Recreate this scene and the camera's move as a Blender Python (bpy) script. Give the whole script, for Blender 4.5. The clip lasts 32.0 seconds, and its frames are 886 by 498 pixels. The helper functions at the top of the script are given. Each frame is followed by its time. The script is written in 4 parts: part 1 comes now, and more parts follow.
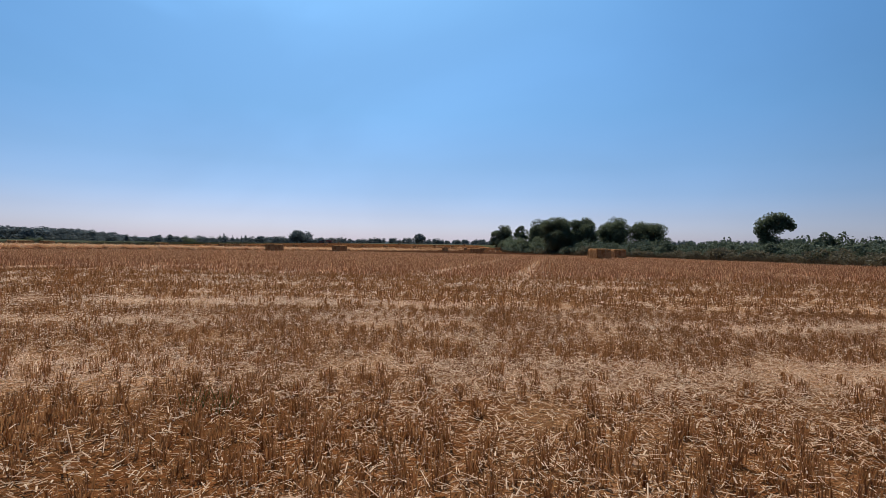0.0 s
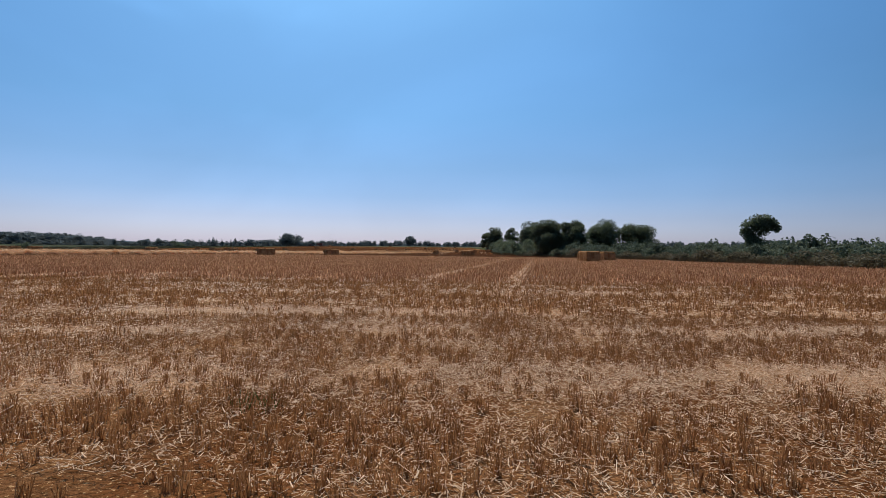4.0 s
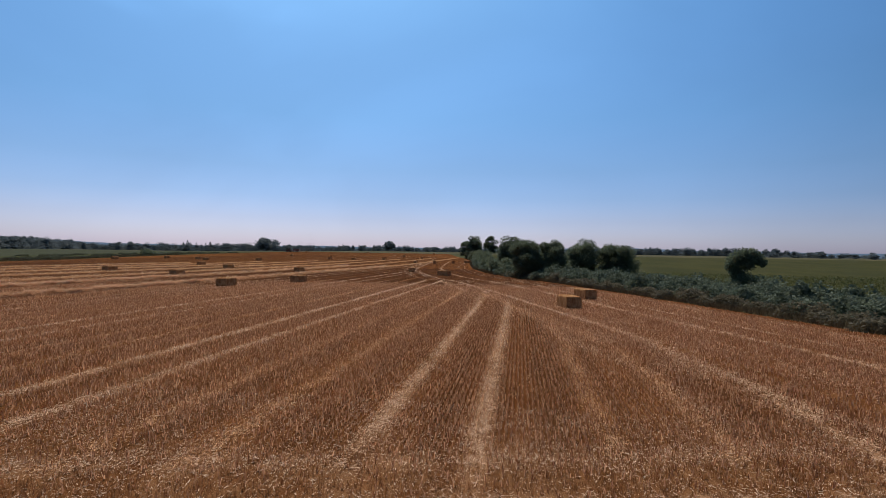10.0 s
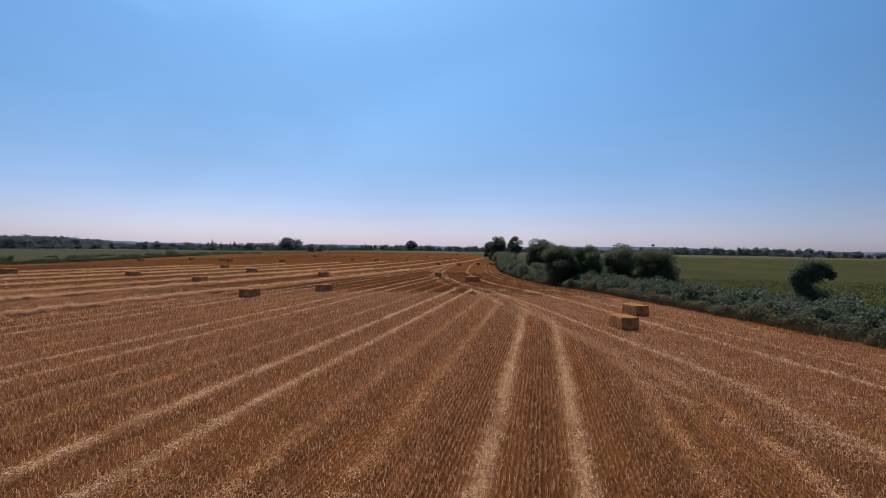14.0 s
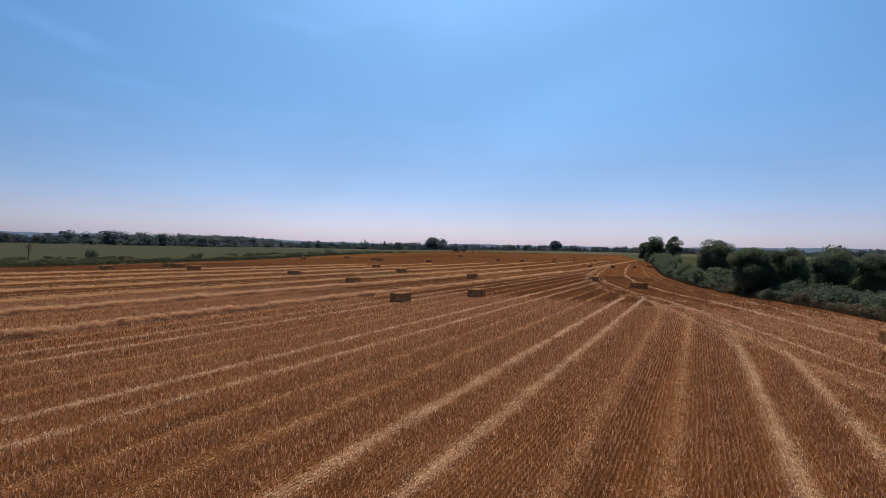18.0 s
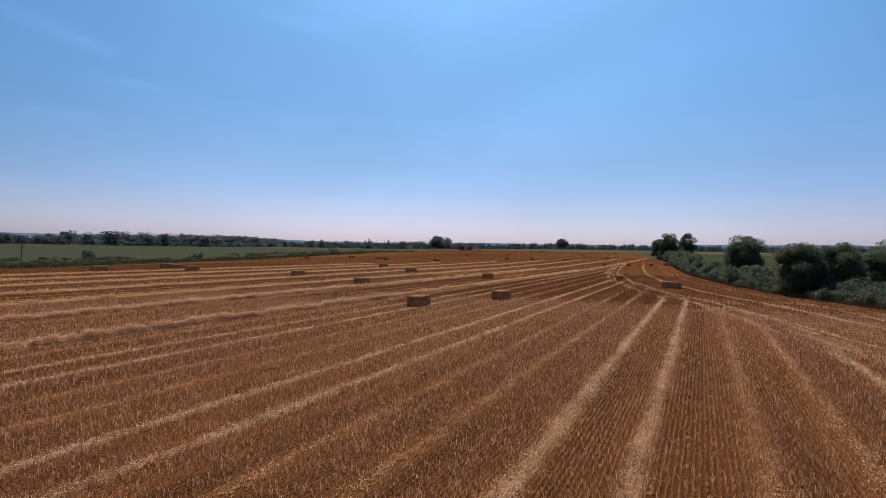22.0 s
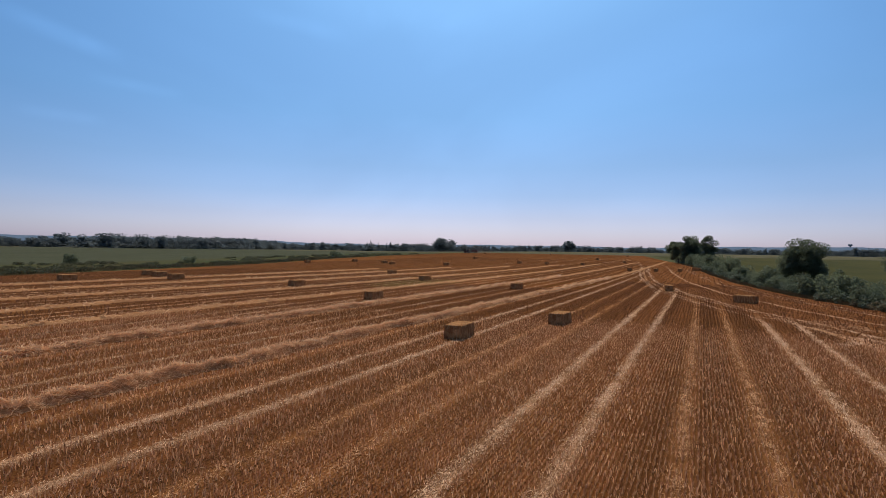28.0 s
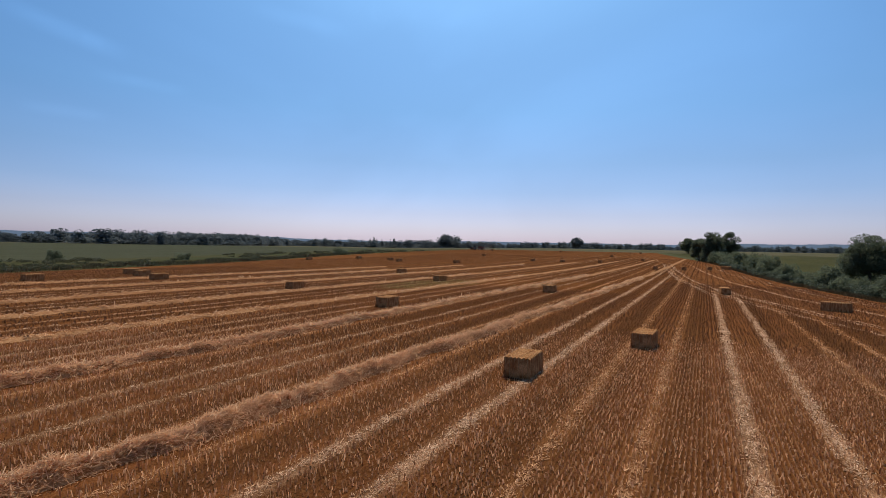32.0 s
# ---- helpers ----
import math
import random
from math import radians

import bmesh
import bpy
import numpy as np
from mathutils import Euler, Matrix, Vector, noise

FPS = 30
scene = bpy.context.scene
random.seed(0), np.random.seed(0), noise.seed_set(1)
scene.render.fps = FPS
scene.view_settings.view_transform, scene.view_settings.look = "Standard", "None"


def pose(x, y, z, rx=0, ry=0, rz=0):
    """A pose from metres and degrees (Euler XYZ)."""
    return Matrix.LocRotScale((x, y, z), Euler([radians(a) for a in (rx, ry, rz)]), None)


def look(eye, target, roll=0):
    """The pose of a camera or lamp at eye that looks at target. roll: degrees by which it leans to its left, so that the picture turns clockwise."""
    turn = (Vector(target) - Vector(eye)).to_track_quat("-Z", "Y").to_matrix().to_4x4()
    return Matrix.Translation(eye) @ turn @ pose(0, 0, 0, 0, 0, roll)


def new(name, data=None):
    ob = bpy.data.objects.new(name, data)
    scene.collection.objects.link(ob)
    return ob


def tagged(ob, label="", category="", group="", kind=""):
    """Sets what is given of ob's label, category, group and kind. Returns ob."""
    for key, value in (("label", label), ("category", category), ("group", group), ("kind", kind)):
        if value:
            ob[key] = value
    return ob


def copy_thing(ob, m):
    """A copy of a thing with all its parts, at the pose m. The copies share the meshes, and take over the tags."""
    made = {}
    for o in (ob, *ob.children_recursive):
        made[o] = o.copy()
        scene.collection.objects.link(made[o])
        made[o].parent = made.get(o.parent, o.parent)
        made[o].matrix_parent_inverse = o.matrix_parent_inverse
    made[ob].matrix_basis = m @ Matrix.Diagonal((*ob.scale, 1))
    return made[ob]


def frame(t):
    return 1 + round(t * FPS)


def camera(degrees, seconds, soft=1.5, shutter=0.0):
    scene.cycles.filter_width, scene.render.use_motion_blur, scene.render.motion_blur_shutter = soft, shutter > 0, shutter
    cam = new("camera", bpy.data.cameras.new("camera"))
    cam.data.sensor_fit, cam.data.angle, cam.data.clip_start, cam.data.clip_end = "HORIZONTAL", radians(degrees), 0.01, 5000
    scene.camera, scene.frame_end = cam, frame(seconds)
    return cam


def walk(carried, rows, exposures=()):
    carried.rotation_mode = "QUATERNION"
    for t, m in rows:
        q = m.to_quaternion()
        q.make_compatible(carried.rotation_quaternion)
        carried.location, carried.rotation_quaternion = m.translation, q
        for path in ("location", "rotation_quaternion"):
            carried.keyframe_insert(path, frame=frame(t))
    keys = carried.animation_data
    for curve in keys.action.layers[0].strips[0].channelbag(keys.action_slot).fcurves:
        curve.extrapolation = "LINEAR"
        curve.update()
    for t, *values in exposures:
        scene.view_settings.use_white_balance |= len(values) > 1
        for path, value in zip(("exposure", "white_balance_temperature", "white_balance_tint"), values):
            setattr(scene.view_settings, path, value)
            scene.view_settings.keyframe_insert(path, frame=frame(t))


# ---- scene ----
cam = camera(79.0, 32.0, 0.78)
PATH = [
    (0, (-0.117, 1.595, 0.684), (-0.549, 3.547, 0.684), 1.0),
    (0.5, (-0.27, 1.763, 0.641), (-0.699, 3.716, 0.643), 1.0),
    (1, (-0.396, 1.843, 0.639), (-0.824, 3.797, 0.643), 1.0),
    (1.5, (-0.498, 1.913, 0.668), (-0.919, 3.868, 0.678), 0.9),
    (2, (-0.489, 1.885, 0.712), (-0.903, 3.841, 0.727), 0.9),
    (2.5, (-0.4, 1.72, 0.721), (-0.811, 3.677, 0.734), 0.9),
    (4.5, (0.092, 0.929, 0.882), (-0.305, 2.889, 0.89), 0.6),
    (5, (0.394, 0.756, 1.102), (-0.005, 2.716, 1.109), 0.7),
    (5.5, (0.735, 0.945, 1.473), (0.381, 2.914, 1.489), 0.7),
    (6, (1.118, 1.37, 1.864), (0.773, 3.34, 1.885), 0.4),
    (6.5, (1.558, 2.0, 2.245), (1.22, 3.971, 2.266), 0.4),
    (7, (2.064, 2.649, 2.522), (1.73, 4.62, 2.542), 0.6),
    (7.5, (2.296, 3.202, 2.757), (1.962, 5.173, 2.78), 0.6),
    (8, (2.076, 3.661, 2.938), (1.74, 5.633, 2.958), 0.7),
    (8.5, (1.479, 3.993, 3.11), (1.143, 5.964, 3.123), 0.7),
    (9, (0.835, 4.287, 3.324), (0.5, 6.258, 3.338), 0.5),
    (9.5, (0.358, 4.496, 3.629), (0.026, 6.468, 3.645), 0.8),
    (10, (-0.042, 4.685, 4.034), (-0.368, 6.658, 4.052), 0.9),
    (10.5, (-0.271, 4.924, 4.477), (-0.591, 6.898, 4.501), 1.0),
    (11, (-0.366, 5.259, 4.904), (-0.68, 7.234, 4.934), 1.0),
    (11.5, (-0.529, 5.619, 5.271), (-0.838, 7.595, 5.303), 1.0),
    (12, (-0.849, 5.957, 5.438), (-1.157, 7.933, 5.46), 1.0),
    (12.5, (-1.12, 6.315, 5.424), (-1.427, 8.291, 5.439), 1.1),
    (13, (-1.307, 6.774, 5.334), (-1.612, 8.751, 5.35), 1.1),
    (13.5, (-1.594, 7.377, 5.262), (-1.902, 9.353, 5.277), 1.0),
    (14, (-2.053, 8.081, 5.215), (-2.455, 10.04, 5.226), 0.9),
    (14.5, (-2.464, 8.836, 5.19), (-2.976, 10.769, 5.197), 1.1),
    (15, (-2.836, 9.646, 5.198), (-3.452, 11.548, 5.209), 1.2),
    (15.5, (-3.267, 10.422, 5.244), (-4.029, 12.271, 5.252), 1.2),
    (17.5, (-5.374, 13.131, 5.45), (-6.269, 14.919, 5.45), 1.4),
    (18, (-5.877, 13.698, 5.473), (-6.772, 15.487, 5.473), 1.3),
    (18.5, (-6.501, 14.337, 5.445), (-7.397, 16.125, 5.444), 1.4),
    (19, (-7.21, 15.045, 5.351), (-8.106, 16.833, 5.347), 1.4),
    (19.5, (-7.875, 15.665, 5.259), (-8.774, 17.451, 5.254), 1.3),
    (20, (-8.557, 16.263, 5.218), (-9.458, 18.048, 5.216), 1.3),
    (20.5, (-9.156, 16.858, 5.232), (-10.058, 18.643, 5.229), 1.2),
    (21, (-9.635, 17.461, 5.24), (-10.537, 19.246, 5.238), 1.2),
    (21.5, (-10.016, 18.022, 5.255), (-10.919, 19.807, 5.253), 1.1),
    (22, (-10.398, 18.645, 5.244), (-11.303, 20.428, 5.24), 1.0),
    (22.5, (-10.896, 19.308, 5.186), (-11.804, 21.09, 5.18), 1.0),
    (23, (-11.464, 19.953, 5.161), (-12.372, 21.735, 5.16), 1.0),
    (23.5, (-12.107, 20.677, 5.198), (-13.016, 22.459, 5.197), 1.0),
    (24, (-12.814, 21.463, 5.206), (-13.724, 23.244, 5.208), 1.0),
    (24.5, (-13.639, 22.311, 5.203), (-14.549, 24.092, 5.208), 1.0),
    (25, (-14.385, 23.167, 5.217), (-15.296, 24.948, 5.223), 1.1),
    (25.5, (-15.246, 24.091, 5.281), (-16.154, 25.873, 5.287), 1.0),
    (27.5, (-18.403, 27.769, 5.679), (-19.304, 29.555, 5.684), 1.0),
    (28, (-19.186, 28.782, 5.757), (-20.093, 30.564, 5.76), 1.0),
    (28.5, (-19.93, 29.878, 5.785), (-20.839, 31.659, 5.787), 1.0),
    (29, (-20.726, 30.951, 5.78), (-21.633, 32.733, 5.777), 1.0),
    (29.5, (-21.596, 32.015, 5.735), (-22.505, 33.796, 5.731), 1.0),
    (30, (-22.418, 33.088, 5.702), (-23.33, 34.868, 5.695), 1.0),
    (30.5, (-23.311, 34.262, 5.684), (-24.22, 36.043, 5.676), 0.9),
    (31, (-24.317, 35.365, 5.682), (-25.226, 37.146, 5.673), 0.9),
    (31.5, (-25.373, 36.45, 5.701), (-26.286, 38.229, 5.692), 1.0),
    (32, (-26.436, 37.505, 5.722), (-27.351, 39.283, 5.712), 1.1),
]
walk(cam, [(t, look(eye, target, roll)) for t, eye, target, roll in PATH], ((0, -0.03, 6480, 6), (2.5, -0.04, 6430, 6), (4.5, -0.10, 6330, 5), (7, -0.12, 6370, 6), (10, -0.10, 6450, 9), (12, 0.0, 6570, 10), (32, 0.0, 6620, 10)))

# ---- world and sun ----
SUN_AZ, SUN_EL = 24.0, 56.0          # degrees: to the left of +y, above the horizon
SUN_TO = Vector((-math.sin(radians(SUN_AZ)) * math.cos(radians(SUN_EL)), math.cos(radians(SUN_AZ)) * math.cos(radians(SUN_EL)), math.sin(radians(SUN_EL))))
world = bpy.data.worlds.new("summer_sky")
scene.world = world
world.use_nodes = True
wn, wl = world.node_tree.nodes, world.node_tree.links
sky = wn.new("ShaderNodeTexSky")
sky.sky_type, sky.sun_disc = "NISHITA", False
sky.sun_elevation, sky.sun_rotation = radians(SUN_EL), radians(-SUN_AZ)
sky.altitude, sky.air_density, sky.dust_density, sky.ozone_density = 50, 1.0, 1.6, 3.0
# summer haze: paler and pinker towards the horizon, azure above, with faint high cloud
up = wn.new("ShaderNodeTexCoord").outputs["Generated"]
rise = wn.new("ShaderNodeSeparateXYZ")
wl.new(up, rise.inputs[0])
haze = wn.new("ShaderNodeValToRGB")
haze.color_ramp.interpolation = "LINEAR"
for k, (pos, col) in enumerate(((0.0, (1.0, 1.0, 1.60)), (0.03, (0.80, 0.83, 1.24)), (0.06, (0.64, 0.685, 1.0)), (0.10, (0.49, 0.60, 0.86)), (0.15, (0.412, 0.56, 0.765)), (0.24, (0.365, 0.578, 0.765)), (0.42, (0.355, 0.625, 0.82)))):
    e = haze.color_ramp.elements[k] if k < 2 else haze.color_ramp.elements.new(pos)
    e.position, e.color = pos, (*col, 1)
wl.new(rise.outputs[2], haze.inputs[0])
cloud = wn.new("ShaderNodeTexNoise")
cloud.inputs["Scale"].default_value, cloud.inputs["Detail"].default_value, cloud.inputs["Distortion"].default_value = 1.7, 4.0, 0.5
squash = wn.new("ShaderNodeVectorMath")
squash.operation = "MULTIPLY"
squash.inputs[1].default_value = (1.0, 0.6, 1.5)
wl.new(up, squash.inputs[0])
wl.new(squash.outputs[0], cloud.inputs["Vector"])
feather = wn.new("ShaderNodeTexNoise")
feather.inputs["Scale"].default_value, feather.inputs["Detail"].default_value, feather.inputs["Distortion"].default_value = 14.0, 4.0, 0.8
wl.new(up, feather.inputs["Vector"])
wisp = wn.new("ShaderNodeMapRange")
for s, x in zip(wisp.inputs[1:], (0.40, 0.80, 0.97, 1.13)):
    s.default_value = x
wl.new(cloud.outputs[0], wisp.inputs[0])
tint = wn.new("ShaderNodeMix")
tint.data_type, tint.blend_type = "RGBA", "MULTIPLY"
tint.inputs[0].default_value = 1.0
wl.new(sky.outputs[0], tint.inputs[6])
wl.new(haze.outputs[0], tint.inputs[7])
wisps = wn.new("ShaderNodeMix")
wisps.data_type, wisps.blend_type = "RGBA", "MULTIPLY"
wisps.inputs[0].default_value = 1.0
wl.new(tint.outputs[2], wisps.inputs[6])
streaks = wisp.outputs[0]
for start, end, wide, long, strong in (((-0.868, 0.385, 0.316), (-0.822, 0.49, 0.288), 0.020, 0.9955, 0.20), ((-0.881, 0.434, 0.191), (-0.86, 0.47, 0.19), 0.014, 0.998, 0.10), ((-0.83, 0.50, 0.25), (-0.79, 0.56, 0.245), 0.014, 0.997, 0.09), ((-0.645, 0.665, 0.375), (-0.60, 0.70, 0.365), 0.020, 0.996, 0.08), ((-0.50, 0.77, 0.40), (-0.42, 0.81, 0.40), 0.045, 0.99, 0.10)):
    off, near_, fade, span = (wn.new("ShaderNodeVectorMath"), wn.new("ShaderNodeVectorMath"), wn.new("ShaderNodeMapRange"), wn.new("ShaderNodeMapRange"))
    centre = (Vector(start) + Vector(end)).normalized()
    axis = Vector(start).cross(Vector(end)).normalized()
    for dot, vec in ((off, axis), (near_, centre)):
        dot.operation = "DOT_PRODUCT"
        wl.new(up, dot.inputs[0])
        dot.inputs[1].default_value = tuple(vec)
    size = wn.new("ShaderNodeMath")
    size.operation = "ABSOLUTE"
    wl.new(off.outputs["Value"], size.inputs[0])
    fade.interpolation_type = span.interpolation_type = "SMOOTHSTEP"
    for node, src, values in ((fade, size.outputs[0], (0.0, wide, 1.0, 0.0)), (span, near_.outputs["Value"], (long, 1.0, 0.0, strong))):
        wl.new(src, node.inputs[0])
        for s, x in zip(node.inputs[1:], values):
            s.default_value = x
    both, ragged, total = wn.new("ShaderNodeMath"), wn.new("ShaderNodeMath"), wn.new("ShaderNodeMath")
    both.operation, ragged.operation, total.operation = "MULTIPLY", "MULTIPLY", "ADD"
    wl.new(fade.outputs[0], both.inputs[0])
    wl.new(span.outputs[0], both.inputs[1])
    wl.new(both.outputs[0], ragged.inputs[0])
    wl.new(feather.outputs[0], ragged.inputs[1])
    wl.new(ragged.outputs[0], total.inputs[0])
    wl.new(streaks, total.inputs[1])
    streaks = total.outputs[0]
wl.new(streaks, wisps.inputs[7])
# brighter round the sun, deeper blue away from it
toward = wn.new("ShaderNodeVectorMath")
toward.operation = "DOT_PRODUCT"
wl.new(up, toward.inputs[0])
toward.inputs[1].default_value = tuple(SUN_TO)
glow = wn.new("ShaderNodeMapRange")
for s, x in zip(glow.inputs[1:], (0.40, 0.88, 0.80, 1.15)):
    s.default_value = x
wl.new(toward.outputs["Value"], glow.inputs[0])
aureole = wn.new("ShaderNodeMix")
aureole.data_type, aureole.blend_type = "RGBA", "MULTIPLY"
aureole.inputs[0].default_value = 1.0
wl.new(wisps.outputs[2], aureole.inputs[6])
wl.new(glow.outputs[0], aureole.inputs[7])
wl.new(aureole.outputs[2], wn["Background"].inputs[0])
wn["Background"].inputs[1].default_value = 0.142
sun = new("sun", bpy.data.lights.new("sun", "SUN"))
sun.data.energy, sun.data.angle, sun.data.color = 4.0, radians(0.6), (1.0, 0.915, 0.80)
sun.matrix_world = look(SUN_TO * 200, (0, 0, 0))


# ---- material helpers ----
class Nodes:
    """A small builder of shader nodes."""

    def __init__(self, name):
        self.mat = bpy.data.materials.new(name)
        self.mat.use_nodes = True
        self.t = self.mat.node_tree
        self.bsdf = self.t.nodes["Principled BSDF"]
        self.out = self.t.nodes["Material Output"]

    def put(self, sock, v):
        if isinstance(v, bpy.types.NodeSocket):
            self.t.links.new(v, sock)
        elif isinstance(v, tuple) and len(v) == 3 and sock.type == "RGBA":
            sock.default_value = (*v, 1)
        else:
            sock.default_value = v

    def math(self, op, a, b=0.0, c=0.0, clamp=False):
        n = self.t.nodes.new("ShaderNodeMath")
        n.operation, n.use_clamp = op, clamp
        for s, v in zip(n.inputs, (a, b, c)):
            self.put(s, v)
        return n.outputs[0]

    def mix(self, f, a, b, kind="MIX"):
        n = self.t.nodes.new("ShaderNodeMix")
        n.data_type, n.blend_type = "RGBA", kind
        self.put(n.inputs[0], f), self.put(n.inputs[6], a), self.put(n.inputs[7], b)
        return n.outputs[2]

    def step(self, v, lo, hi, a=0.0, b=1.0):
        n = self.t.nodes.new("ShaderNodeMapRange")
        n.interpolation_type = "SMOOTHSTEP"
        for s, x in zip(n.inputs, (v, lo, hi, a, b)):
            self.put(s, x)
        return n.outputs[0]

    def noise(self, scale, detail=3.0, vec=None, rough=0.55, dist=0.0):
        n = self.t.nodes.new("ShaderNodeTexNoise")
        n.inputs["Scale"].default_value, n.inputs["Detail"].default_value = scale, detail
        n.inputs["Roughness"].default_value, n.inputs["Distortion"].default_value = rough, dist
        self.put(n.inputs["Vector"], vec if vec is not None else self.place())
        return n.outputs[0]

    def place(self):
        return self.t.nodes.new("ShaderNodeNewGeometry").outputs["Position"]

    def local(self):
        return self.t.nodes.new("ShaderNodeTexCoord").outputs["Object"]

    def axes(self, vec):
        n = self.t.nodes.new("ShaderNodeSeparateXYZ")
        self.put(n.inputs[0], vec)
        return n.outputs

    def scaled(self, vec, s):
        n = self.t.nodes.new("ShaderNodeVectorMath")
        n.operation = "MULTIPLY"
        self.put(n.inputs[0], vec)
        n.inputs[1].default_value = s
        return n.outputs[0]

    def attr(self, name):
        n = self.t.nodes.new("ShaderNodeAttribute")
        n.attribute_name = name
        return n.outputs["Fac"]

    def island(self):
        return self.t.nodes.new("ShaderNodeNewGeometry").outputs["Random Per Island"]

    def chance(self):
        return self.t.nodes.new("ShaderNodeObjectInfo").outputs["Random"]

    def bump(self, h, dist=0.02, strength=0.6):
        n = self.t.nodes.new("ShaderNodeBump")
        n.inputs["Strength"].default_value, n.inputs["Distance"].default_value = strength, dist
        self.put(n.inputs["Height"], h)
        self.put(self.bsdf.inputs["Normal"], n.outputs[0])

    def done(self, colour, rough=0.9, metal=0.0, spec=0.2):
        self.put(self.bsdf.inputs["Base Color"], colour)
        self.put(self.bsdf.inputs["Roughness"], rough)
        self.bsdf.inputs["Metallic"].default_value = metal
        self.bsdf.inputs["Specular IOR Level"].default_value = spec
        return self.mat

    def through_leaf(self, colour, share=0.35):
        """Lets some light pass through, as in a leaf or a straw."""
        t = self.t.nodes.new("ShaderNodeBsdfTranslucent")
        self.put(t.inputs[0], colour)
        m = self.t.nodes.new("ShaderNodeMixShader")
        m.inputs[0].default_value = share
        self.t.links.new(self.bsdf.outputs[0], m.inputs[1])
        self.t.links.new(t.outputs[0], m.inputs[2])
        self.t.links.new(m.outputs[0], self.out.inputs[0])


def plain(name, dark, light, scale=3.0, rough=0.9, metal=0.0, spec=0.3, bump=0.0):
    n = Nodes(name)
    v = n.noise(scale, 4.0, n.local())
    v2 = n.noise(scale * 9, 2.0, n.local())
    c = n.mix(n.step(n.math("ADD", n.math("MULTIPLY", v, 0.7), n.math("MULTIPLY", v2, 0.3)), 0.35, 0.65), dark, light)
    if bump:
        n.bump(v2, bump)
    return n.done(c, rough, metal, spec)


# ---- materials ----
LANE, PAIR = 10.55, -2.85            # spacing of the combine's lanes, centre of one pair of wheel tracks
DRIFT = -0.022                       # the lanes lean a little to the left of +y
TRAILS = ((2.7, 0.35), (6.5, 0.8), (9.1, 0.9), (14.6, 0.9))      # wheel tracks beside the hedge: distance from it, strength
PALE_BANDS = ((4.65, 0.42), (6.6, 0.28), (8.3, 0.38), (9.7, 0.25), (11.7, 0.55), (13.4, 0.4), (15.6, 0.55))   # strips of loose straw across the near headland: place, half width


